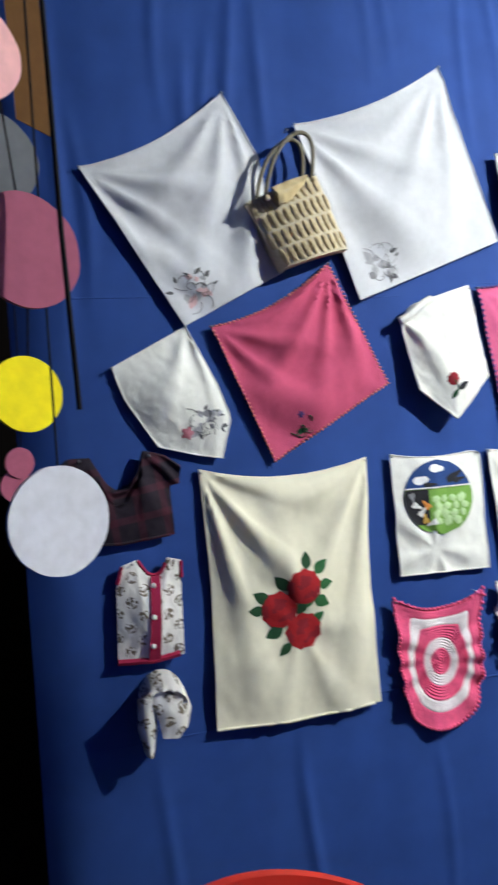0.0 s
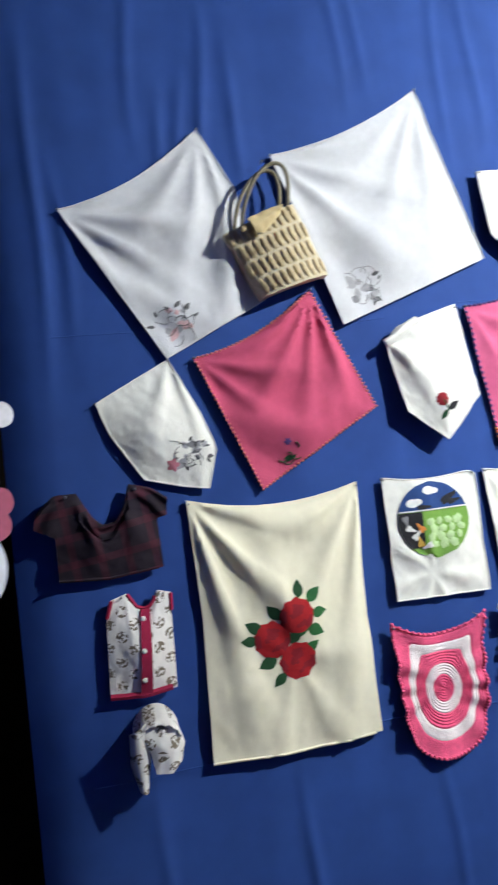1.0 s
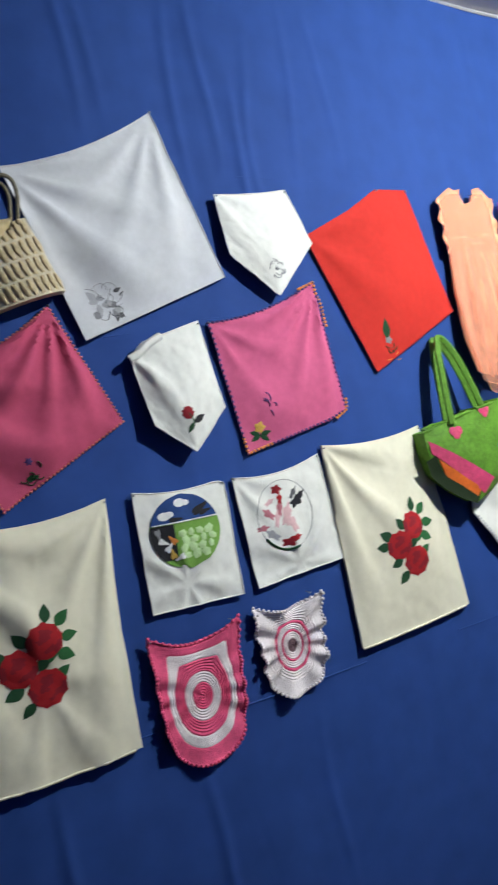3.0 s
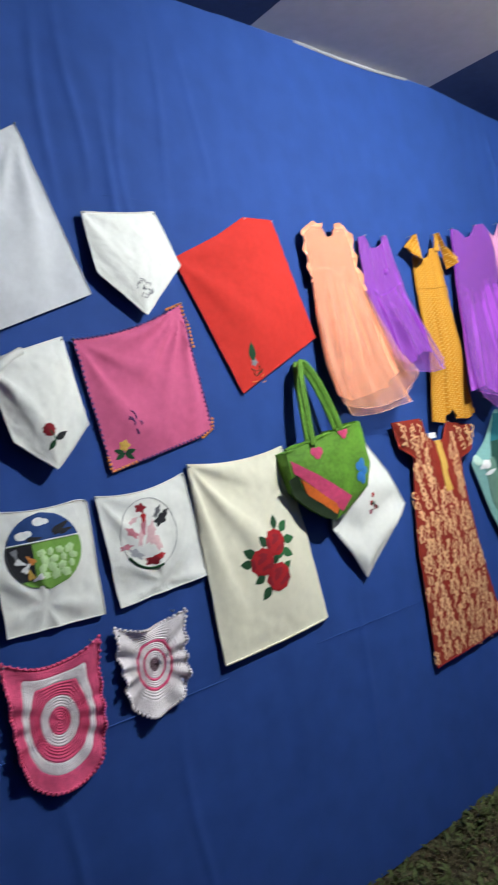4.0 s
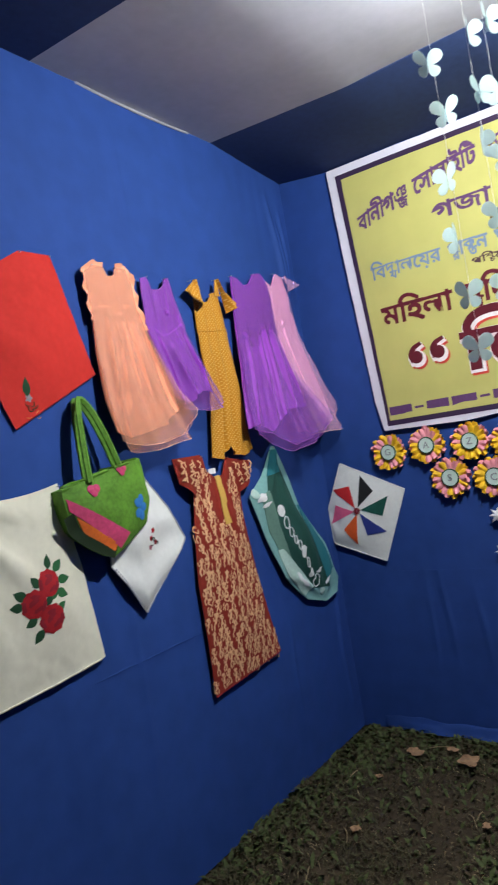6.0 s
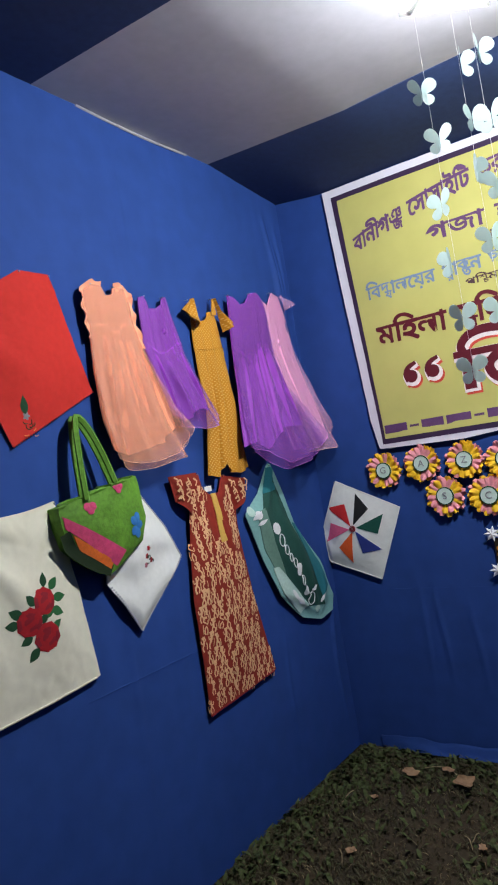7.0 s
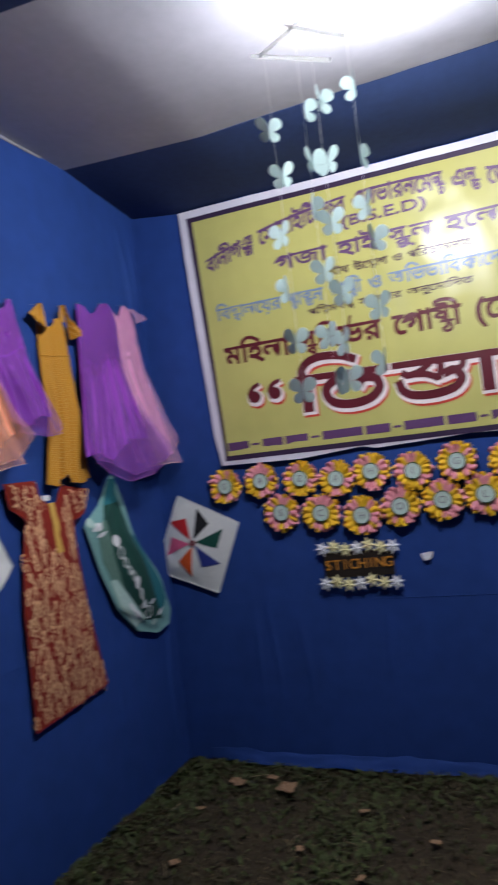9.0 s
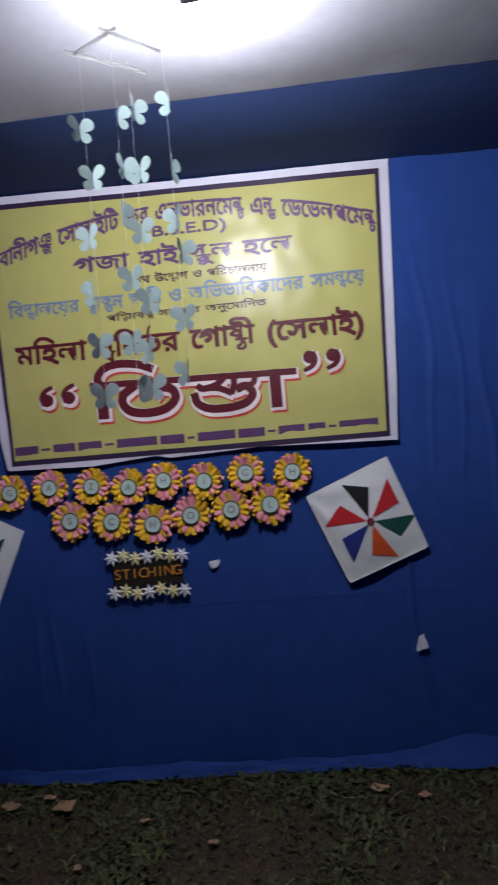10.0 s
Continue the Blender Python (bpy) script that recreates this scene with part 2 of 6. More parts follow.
def sheet(nu, nv, f, thick=0.004):
    """A cloth of some thickness: f(u, v) gives the front; the back lies thick behind it (+y)."""
    bm = bmesh.new()
    front = [[bm.verts.new(f(i / nu, j / nv)) for i in range(nu + 1)] for j in range(nv + 1)]
    back = [[bm.verts.new((v.co.x, v.co.y + thick, v.co.z)) for v in row] for row in front]
    for j in range(nv):
        for i in range(nu):
            bm.faces.new((front[j][i], front[j][i + 1], front[j + 1][i + 1], front[j + 1][i]))
            bm.faces.new((back[j][i], back[j + 1][i], back[j + 1][i + 1], back[j][i + 1]))
    rim = [(j, 0) for j in range(nv)] + [(nv, i) for i in range(nu)] + [(j, nu) for j in range(nv, 0, -1)] + [(0, i) for i in range(nu, 0, -1)]
    for (a, b), (c, d) in zip(rim, rim[1:] + rim[:1]):
        bm.faces.new((front[a][b], front[c][d], back[c][d], back[a][b]))
    bmesh.ops.recalc_face_normals(bm, faces=bm.faces)
    return bm


def along(points, t):
    """A point at the share t of a polyline's length."""
    pts = [Vector(p) for p in points]
    lens = [(b - a).length for a, b in zip(pts, pts[1:])]
    d = t * sum(lens)
    for a, b, n in zip(pts, pts[1:], lens):
        if d <= n or b is pts[-1]:
            return a.lerp(b, min(1.0, d / n) if n else 0)
        d -= n


def patch(top, bottom, left, right, depth, nu=36, nv=36, thick=0.004):
    """A cloth spanned by four edges of (along, height) points, with its depth off the wall from depth(u, v) (v runs down)."""
    def f(u, v):
        t, b, l, r = along(top, u), along(bottom, u), along(left, v), along(right, v)
        tl, tr, bl, br = Vector(top[0]), Vector(top[-1]), Vector(bottom[0]), Vector(bottom[-1])
        p = t * (1 - v) + b * v + l * (1 - u) + r * u - (tl * (1 - u) * (1 - v) + tr * u * (1 - v) + bl * (1 - u) * v + br * u * v)
        return (p.x, -depth(u, v), p.y)
    return sheet(nu, nv, f, thick)


def sag(a, b, drop, n=9):
    """The top edge of a cloth pinned at a and b that hangs by drop between them."""
    return [(a[0] + (b[0] - a[0]) * t, a[1] + (b[1] - a[1]) * t - drop * 4 * t * (1 - t)) for t in (i / (n - 1) for i in range(n))]


def box(bm, x0, x1, y0, y1, z0, z1):
    m = Matrix.Translation(((x0 + x1) / 2, (y0 + y1) / 2, (z0 + z1) / 2)) @ Matrix.Diagonal((x1 - x0, y1 - y0, z1 - z0, 1))
    bmesh.ops.create_cube(bm, size=1, matrix=m)
    return bm


def n3(x, y, z=0.0):
    return noise.noise(Vector((x, y, z)))


# ---- large structure ----
def band_edge(x):
    """Height at which the sloping ceiling band meets the end wall, by the distance from the corner."""
    return 3.235 - 0.045 * min(1.0, max(0.0, x) / 0.3) - 0.022 * max(0.0, x - 0.3)


def cloth_wall(name, u0, u1, wall, label, seed, nu, seams=(0.935, 2.065), creases=()):
    """Hanging cloth on a frame: broad billows, vertical creases, pressed fold lines."""
    def f(u, v):
        x = u0 + (u1 - u0) * u
        top = TOP + 0.045 + 0.008 * n3(x * 2.2, seed) if wall is WALL_A else band_edge(x) + 0.02
        z = top * (1 - v)
        d = 0.010 * n3(x * 0.9 + seed, z * 0.5) + 0.005 * n3(x * 5 + seed, z * 0.7, 3) + 0.002 * n3(x * 14, z * 1.6, seed)
        d += 0.008 * n3(x * 3.2 + 0.3 * z, z * 0.45, seed + 11) * max(0.0, min(1.0, (z - 2.0) * 1.2)) + 0.0035 * n3(x * 9 + seed, z * 0.9, 21)
        d += 0.0022 * (1 - abs(n3(x * 6 + z * 0.8, z * 1.1 + seed, 7)) * 4 if abs(n3(x * 6 + z * 0.8, z * 1.1 + seed, 7)) < 0.25 else 0) * max(0, n3(x * 1.7, z * 1.7, seed + 5))
        d *= min(1.0, z * 2 + 0.3)
        for s in seams:
            d -= 0.0045 * math.exp(-((z - s - 0.010 * n3(x, 7, seed)) / 0.006) ** 2) * (0.55 + 0.9 * n3(x * 2.5, s, seed))
        for c, z0, z1, h in creases:
            if z0 < z < z1:
                d -= h * 1.1 * math.exp(-((x - c - 0.06 * n3(z * 1.7, c * 5)) / 0.017) ** 2) * math.sin(math.pi * (z - z0) / (z1 - z0))
        if wall is WALL_A and x < LEFT + 0.15:
            d += 0.05 * ((LEFT + 0.15 - x) / 0.15) ** 2
        return (x, d, z)
    return structure(name, sheet(nu, 170, f, 0.03), BLUE, label, "wall", wall)


cloth_wall("wall_north", LEFT, XB + 0.03, WALL_A, "royal blue cloth tent wall with pressed fold lines", 2.0, 470,
           creases=((-0.30, 1.9, 2.9, 0.008), (-0.24, 2.0, 2.6, 0.006), (-0.02, 2.5, 3.2, 0.006), (0.16, 2.35, 3.0, 0.008), (0.25, 2.4, 2.9, 0.006), (0.55, 2.65, 3.2, 0.005), (0.62, 2.7, 3.1, 0.005), (1.1, 2.2, 2.9, 0.007), (1.16, 2.3, 3.1, 0.006),
                    (1.45, 2.5, 3.2, 0.005), (-0.12, 0.3, 0.9, 0.006), (0.26, 0.2, 0.9, 0.008), (0.66, 0.2, 0.85, 0.006), (1.05, 0.1, 0.9, 0.005), (1.9, 0.1, 1.3, 0.004), (3.40, 2.3, 3.15, 0.020), (3.45, 2.2, 3.0, 0.022), (3.50, 2.35, 3.1, 0.018), (3.46, 0.1, 1.2, 0.014), (0.88, 2.45, 3.2, 0.006), (0.97, 2.5, 3.25, 0.006), (1.30, 2.5, 3.2, 0.006), (2.2, 2.6, 3.2, 0.004), (0.05, 2.42, 2.75, 0.006), (0.10, 2.45, 2.8, 0.006), (2.95, 0.2, 0.9, 0.005)))
cloth_wall("wall_east", -0.02, 4.2, WALL_B, "royal blue cloth end wall of the stall", 9.0, 470, seams=(0.895,),
           creases=((2.545, 0.1, 1.3, 0.010), (2.70, 1.2, 2.9, 0.006), (2.85, 1.3, 2.6, 0.006), (1.3, 0.3, 0.95, 0.006), (0.62, 0.35, 0.95, 0.007), (0.5, 0.3, 0.95, 0.005), (0.8, 0.3, 0.9, 0.006), (3.0, 0.4, 2.4, 0.008)))
# two unseen walls, added to close the stall and bounce the bulb's light
bm = box(bmesh.new(), -2.8, XB + 0.03, -4.23, -4.2, 0, TOP)
structure("wall_south", bm, BLUE, "unseen plain blue cloth wall added behind the visitor", "wall", smooth=False)
bm = box(bmesh.new(), -2.83, -2.8, -4.2, 0.0, 0, TOP)
structure("wall_west", bm, BLUE, "unseen plain blue cloth side wall added to close the stall", "wall", smooth=False)


def ceiling_band(name, x0, x1, mat, label, seed):
    def f(u, v):
        x, y = x0 + (x1 - x0) * u, -4.2 + 4.25 * v
        d = 0.035 * math.sin(math.pi * u) + 0.008 * n3(x * 1.5 + seed, y * 1.2) + 0.004 * n3(x * 6, y * 5, seed)
        s = max(0.0, (x - 2.92) / (XB + 0.03 - 2.92))
        z = TOP + 0.035 - d * min(1, (0.05 - y) / 1.9)
        z -= 0.058 * min(1.0, max(0.0, -y) / 0.8)
        return Vector((x, y, z + (min(z, band_edge(-y)) - z) * s ** 1.1))
    bm = bmesh.new()
    nu, nv = 28, 70
    g = [[bm.verts.new(f(i / nu, j / nv)) for i in range(nu + 1)] for j in range(nv + 1)]
    for j in range(nv):
        for i in range(nu):
            bm.faces.new((g[j][i], g[j + 1][i], g[j + 1][i + 1], g[j][i + 1]))
    r = bmesh.ops.extrude_face_region(bm, geom=bm.faces[:])
    bmesh.ops.translate(bm, vec=(0, 0, 0.012), verts=[e for e in r["geom"] if isinstance(e, bmesh.types.BMVert)])
    bmesh.ops.recalc_face_normals(bm, faces=bm.faces)
    return structure(name, bm, mat, label, "ceiling")


ceiling_band("ceiling_1", 2.92, XB + 0.03, CEIL_BLUE, "navy blue cloth ceiling band along the end wall", 1)
ceiling_band("ceiling_2", 1.80, 2.92, CEIL_WHITE, "off-white cloth ceiling band", 5)

ceiling_band("ceiling_3", -2.8, 1.80, CEIL_BLUE, "navy blue cloth ceiling", 8)


bm = bmesh.new()
rows = []
for i in range(25):
    x = 2.02 + 0.72 * i / 24
    d = 0.010 * math.sin(math.pi * i / 24)
    rows.append([bm.verts.new((x, y, z)) for y, z in ((-0.002, TOP + 0.030), (-0.010, TOP + 0.031 - d), (-0.011, TOP + 0.028 - 1.2 * d), (-0.003, TOP + 0.025 - 1.2 * d))])
for a, b in zip(rows, rows[1:]):
    for k in range(4):
        bm.faces.new((a[k], a[(k + 1) % 4], b[(k + 1) % 4], b[k]))
bm.faces.new(rows[0])
bm.faces.new(rows[-1])
bmesh.ops.recalc_face_normals(bm, faces=bm.faces)
structure("trim", bm, CEIL_WHITE, "white cloth edge folded over the top of the blue wall", "cloth hem")


def build_ground():
    """One sheet to the horizon, fine and lumpy near the stall."""
    bm = bmesh.new()
    xs = [-60, -20, -6] + [-2.8 + 0.05 * i for i in range(134)] + [6, 20, 60]
    ys = [-60, -20, -6] + [-4.2 + 0.05 * i for i in range(96)] + [3, 20, 60]
    def h(x, y):
        e = 0.018 * n3(x * 1.3, y * 1.3) + 0.014 * n3(x * 5, y * 5, 2) + 0.007 * n3(x * 14, y * 14, 4)
        return -0.012 + e
    g = [[bm.verts.new((x, y, h(x, y))) for x in xs] for y in ys]
    for j in range(len(ys) - 1):
        for i in range(len(xs) - 1):
            bm.faces.new((g[j][i], g[j][i + 1], g[j + 1][i + 1], g[j + 1][i]))
    return structure("ground", bm, SOIL, "bare trodden soil with patchy grass", "ground")


build_ground()


# ---- lamp ----
def lathe(bm, profile, center, n=24):
    """Rings of (radius, height) about an upright axis."""
    rings = [[bm.verts.new((center[0] + r * math.cos(2 * math.pi * k / n), center[1] + r * math.sin(2 * math.pi * k / n), center[2] + z)) for k in range(n)] for r, z in profile]
    for a, b in zip(rings, rings[1:]):
        for k in range(n):
            bm.faces.new((a[k], a[(k + 1) % n], b[(k + 1) % n], b[k]))
    bm.faces.new(rings[0])
    bm.faces.new(rings[-1])
    bmesh.ops.recalc_face_normals(bm, faces=bm.faces)
    return bm


def build_lamp():
    """The bulb hangs a little askew, turned towards the end wall."""
    t = thing("pendant_bulb", (LAMP.x, LAMP.y, LAMP.z), "lit white LED bulb hanging under the cloth ceiling", "lamp")
    askew = Matrix.Translation(LAMP) @ Matrix.Rotation(radians(-40), 4, "Y") @ Matrix.Translation(-LAMP)
    def piece(name, prof, mat, label=""):
        bm = lathe(bmesh.new(), prof, LAMP)
        bmesh.ops.transform(bm, matrix=askew, verts=bm.verts)
        part(name, bm, mat, t, label)
    piece("glowing_dome", [(0.003, -0.034), (0.015, -0.031), (0.024, -0.022), (0.030, -0.010), (0.031, 0.0), (0.031, 0.022)], WHITE_BULB, "glowing white dome")
    piece("housing", [(0.0325, 0.0225), (0.0325, 0.035), (0.028, 0.065), (0.018, 0.095), (0.016, 0.105)], PLASTIC)
    piece("holder", [(0.019, 0.1055), (0.020, 0.115), (0.018, 0.145), (0.006, 0.155)], PLASTIC, "white bulb holder")
    top = askew @ (LAMP + Vector((0, 0, 0.155)))
    part("cord", lathe(bmesh.new(), [(0.003, -0.004), (0.003, TOP - top.z - 0.045)], top, 8), PLASTIC, t)


build_lamp()


# ---- cloth helpers ----
from mathutils.bvhtree import BVHTree


def surface(bm):
    """How far off the wall the front of a cloth lies at (along, height)."""
    tree = BVHTree.FromBMesh(bm)
    def y(x, z, default=-0.02):
        hit = tree.ray_cast(Vector((x, -1.0, z)), Vector((0, 1, 0)))
        return hit[0].y if hit[0] else tree.find_nearest(Vector((x, default, z)))[0].y
    return y


def drape(base, rays=(), swags=(), puff=0.0, lift=0.0, seed=0.0, fine=0.0026):
    """Depth of a hung cloth: folds that fan out from pins, swags that sag between them, and small creases.
    rays: (u, v, count, height, phase); swags: (count, height, hang)."""
    def depth(u, v):
        d = base + lift * v + puff * math.sin(math.pi * u) * math.sin(math.pi * min(1, v * 1.02))
        for pu, pv, n, h, ph in rays:
            r = math.hypot(u - pu, v - pv)
            a = math.atan2(v - pv, u - pu)
            s = math.sin(n * a + ph)
            d += h * (s if s > 0 else 0.35 * s) * min(1, r * 3.5) * max(0.0, 1 - 0.75 * r)
        for n, h, g in swags:
            s = v - g * (1 - (2 * u - 1) ** 2) * (0.3 + 0.7 * v)
            d += h * math.sin(2 * math.pi * n * s + seed) * math.sin(math.pi * u) * max(0.0, 1 - abs(v - 0.55) * 1.6)
        d += fine * n3(u * 7 + seed, v * 7) + 0.5 * fine * n3(u * 18, v * 18 + seed)
        return max(d, 0.012)
    return depth


def blob(bm, x, z, r, y, lobes=0, cut=0.3, turn=0.0, stretch=1.0, lift=0.0022, n=20):
    """A small stitched patch: a lobed, domed disc that follows the cloth."""
    ca, sa = math.cos(turn), math.sin(turn)
    def at(q, k, up):
        a = 2 * math.pi * k / n
        rr = r * q * (1 - cut * (0.5 - 0.5 * math.cos(lobes * a)) if lobes else 1)
        px, pz = rr * math.cos(a) * stretch, rr * math.sin(a)
        px, pz = x + px * ca - pz * sa, z + px * sa + pz * ca
        return bm.verts.new((px, y(px, pz) - up, pz))
    mid = at(0, 0, lift)
    inner = [at(0.6, k, lift * 0.85) for k in range(n)]
    outer = [at(1, k, lift * 0.2) for k in range(n)]
    for k in range(n):
        j = (k + 1) % n
        bm.faces.new((mid, inner[k], inner[j]))
        bm.faces.new((inner[k], outer[k], outer[j], inner[j]))
    return bm


def leaf_shape(bm, x, z, length, turn, y, width=0.45, lift=0.0018, n=7):
    """A pointed stitched leaf."""
    ca, sa = math.cos(turn), math.sin(turn)
    rows = []
    for k in range(n + 1):
        t = k / n
        w = length * width * math.sin(math.pi * t ** 0.8) * 0.5
        row = []
        for s in (-1, 0, 1):
            px, pz = length * t, w * s
            px, pz = x + px * ca - pz * sa, z + px * sa + pz * ca
            row.append(bm.verts.new((px, y(px, pz) - lift * (1.0 if s == 0 else 0.4), pz)))
        rows.append(row)
    for a, b in zip(rows, rows[1:]):
        for i in (0, 1):
            bm.faces.new((a[i], a[i + 1], b[i + 1], b[i]))
    return bm


def cord(bm, points, radius, n=6):
    """A round cord through points."""
    pts = [Vector(p) for p in points]
    rings = []
    for i, p in enumerate(pts):
        d = (pts[min(i + 1, len(pts) - 1)] - pts[max(i - 1, 0)]).normalized()
        a = d.cross(Vector((0.31, 0.9, 0.17))).normalized()
        b = d.cross(a)
        rings.append([bm.verts.new(p + radius * (math.cos(2 * math.pi * k / n) * a + math.sin(2 * math.pi * k / n) * b)) for k in range(n)])
    for r, s in zip(rings, rings[1:]):
        for k in range(n):
            bm.faces.new((r[k], r[(k + 1) % n], s[(k + 1) % n], s[k]))
    bm.faces.new(rings[0])
    bm.faces.new(rings[-1][::-1])
    bmesh.ops.recalc_face_normals(bm, faces=bm.faces)
    return bm


def stitches(bm, x, z, size, y, count, rnd, radius=0.0012):
    """Loose curved stems of thread."""
    for _ in range(count):
        a, r, l = rnd.uniform(0, 6.3), rnd.uniform(0, 0.5) * size, rnd.uniform(0.2, 0.5) * size
        px, pz, b = x + r * math.cos(a), z + r * math.sin(a), rnd.uniform(-2, 2)
        pts = []
        for k in range(6):
            t = k / 5
            qx, qz = px + l * t * math.cos(a + b * t), pz + l * t * math.sin(a + b * t)
            pts.append((qx, y(qx, qz) - 0.002, qz))
        cord(bm, pts, radius, 4)
    return bm


def edge_points(*edges, step=0.012):
    out = []
    for e in edges:
        n = max(2, int(sum((Vector(b) - Vector(a)).length for a, b in zip(e, e[1:])) / step))
        out += [along(e, k / n) for k in range(n)]
    return out


def scallops(points, y, r, squash=0.8):
    """Crochet shells in a row along an edge."""
    bm = bmesh.new()
    for p in points:
        m = Matrix.Translation((p.x, y(p.x, p.y, -0.028) - 0.001, p.y)) @ Matrix.Diagonal((r, r * 0.5, r * squash, 1))
        bmesh.ops.create_icosphere(bm, subdivisions=1, radius=1, matrix=m)
    return bm


def conform(top, bottom, left, right, y, up, nu, nv):
    """A thin patch that lies on another cloth."""
    bm = patch(top, bottom, left, right, lambda u, v: 0.0, nu, nv, 0.0)
    n = len(bm.verts) // 2
    for i, v in enumerate(bm.verts):
        v.co.y = y(v.co.x, v.co.z) - (up if i < n else up * 0.3)
    return bm


def hem(points, y, r=0.0022):
    return cord(bmesh.new(), [(p.x, y(p.x, p.y, -0.026) - 0.001, p.y) for p in points], r, 5)


def pin(parent, x, z, y=-0.03):
    bm = bmesh.new()
    bmesh.ops.create_icosphere(bm, subdivisions=2, radius=1, matrix=Matrix.Translation((x, y - 0.006, z)) @ Matrix.Diagonal((0.0034, 0.0034, 0.0034, 1)))
    cord(bm, [(x, y - 0.004, z), (x, y + 0.014, z + 0.001)], 0.0012, 5)
    part("pin", bm, STEEL, parent, "small steel push pin")


def cloth(name, label, category, top, bottom, left, right, mat, depth, pins=(), trim=None, n=(40, 40), thick=0.004):
    base = min(list(bottom), key=lambda p: p[1])
    t = thing(name, (base[0], 0, base[1]), label, category)
    bm = patch(top, bottom, left, right, depth, *n, thick)
    y = surface(bm)
    part("cloth", bm, mat, t)
    for x, z in pins:
        pin(t, x, z, y(x, z - 0.01))
    if trim:
        part("hem", hem(edge_points(top, right, bottom[::-1], left[::-1], step=0.02), y), trim, t)
    return t, y


def smooth_line(points, n=5):
    """A rounded line through points."""
    p = [Vector(q) for q in points]
    p = [2 * p[0] - p[1]] + p + [2 * p[-1] - p[-2]]
    out = []
    for a, b, c, d in zip(p, p[1:], p[2:], p[3:]):
        for k in range(n):
            t = k / n
            out.append(0.5 * (2 * b + (c - a) * t + (2 * a - 5 * b + 4 * c - d) * t * t + (3 * b - a - 3 * c + d) * t ** 3))
    return out + [p[-2]]


def ribbon(bm, points, width, y, up, taper=0.0):
    """A flat painted stroke along (along, height) points, lying up in front of a cloth."""
    n = len(points) - 1
    rows = []
    for i, p in enumerate(points):
        d = (points[min(i + 1, n)] - points[max(i - 1, 0)]).normalized()
        w = width * (1 - taper * i / n) / 2
        q = p + (d * (-w * 0.5 if i == 0 else w * 0.5 if i == n else 0))
        row = []
        for k in (-1, 0, 1):
            v = q + Vector((-d.y, d.x)) * w * k
            row.append(bm.verts.new((v.x, y(v.x, v.y) - up, v.y)))
        rows.append(row)
    for a, b in zip(rows, rows[1:]):
        for k in (0, 1):
            bm.faces.new((a[k], a[k + 1], b[k + 1], b[k]))
    return bm


# ---- long wall: towels and kerchiefs ----
def flower_spray(t, y, x, z, s, petal, stem, rnd, name="embroidered_flower"):
    part("embroidered_stems", stitches(bmesh.new(), x, z, s, y, 13, rnd, 0.0008), stem, t, "fine stitched stems and twigs")
    for k in range(9):
        a = rnd.uniform(0, 6.3)
        part(name, blob(bmesh.new(), x + s * rnd.uniform(-0.5, 0.5), z + s * rnd.uniform(-0.35, 0.35), s * rnd.uniform(0.07, 0.15), y, 4, 0.2, a, rnd.uniform(1.0, 1.9), 0.0007), petal[k % len(petal)], t)
    for k in range(7):
        a = rnd.uniform(0, 6.3)
        part("embroidered_leaf", leaf_shape(bmesh.new(), x + s * 0.6 * math.cos(a), z + s * 0.42 * math.sin(a), s * rnd.uniform(0.16, 0.3), a + rnd.uniform(-1, 1), y, 0.4), THREAD["shadow_grey"], t)


rnd = random.Random(4)
tl, tr, bl, br = (-0.25, 2.39), (0.13, 2.60), (-0.01, 1.99), (0.27, 2.13)
t, y = cloth("embroidered_towel", "greyish white cotton towel pinned by two corners, pink flower embroidery", "towel",
             sag(tl, tr, 0.035), [bl, br], [tl, bl], [tr, (0.22, 2.44), br], TOWEL,
             drape(0.015, rays=((0, 0, 13, 0.014, 0.4), (1, 0, 14, 0.014, 0.5)), swags=((2.2, 0.024, 0.50),), puff=0.02, seed=1), pins=(tl, tr), trim=TOWEL)
flower_spray(t, y, 0.02, 2.08, 0.09, [THREAD["pale_pink"], THREAD["soft_grey"]], THREAD["shadow_grey"], rnd)
tl, tr, bl, br = (0.33, 2.53), (0.785, 2.72), (0.49, 2.05), (0.95, 2.22)
t, y = cloth("embroidered_towel", "greyish white cotton towel pinned by two corners, grey flower embroidery", "towel",
             sag(tl, tr, 0.03), [bl, br], [tl, bl], [tr, br], TOWEL,
             drape(0.015, rays=((0, 0, 13, 0.015, 0.2), (1, 0, 14, 0.012, 0.1)), swags=((1.7, 0.018, 0.42),), puff=0.02, seed=4), pins=(tl, tr), trim=TOWEL)
flower_spray(t, y, 0.56, 2.15, 0.09, [THREAD["soft_grey"], THREAD["grey"], THREAD["soft_grey"]], THREAD["grey"], rnd)

tl, tr, bl, br = (-0.205, 1.885), (-0.01, 1.985), (-0.10, 1.68), (0.065, 1.64)
t, y = cloth("embroidered_handkerchief", "folded white handkerchief with grey and pink embroidered flowers", "handkerchief",
             [tl, tr], [bl, (0.0, 1.652), br], [tl, (-0.175, 1.80), bl], [tr, (0.06, 1.84), (0.095, 1.745), br], COTTON,
             drape(0.016, rays=((1, 0, 8, 0.014, 0.3),), puff=0.03, seed=7), pins=(tl, tr), trim=COTTON)
flower_spray(t, y, 0.025, 1.735, 0.075, [THREAD["soft_grey"], THREAD["grey"], THREAD["soft_grey"]], THREAD["shadow_grey"], rnd)
part("embroidered_flower", blob(bmesh.new(), -0.025, 1.71, 0.019, y, 5, 0.4), THREAD["rose"], t)

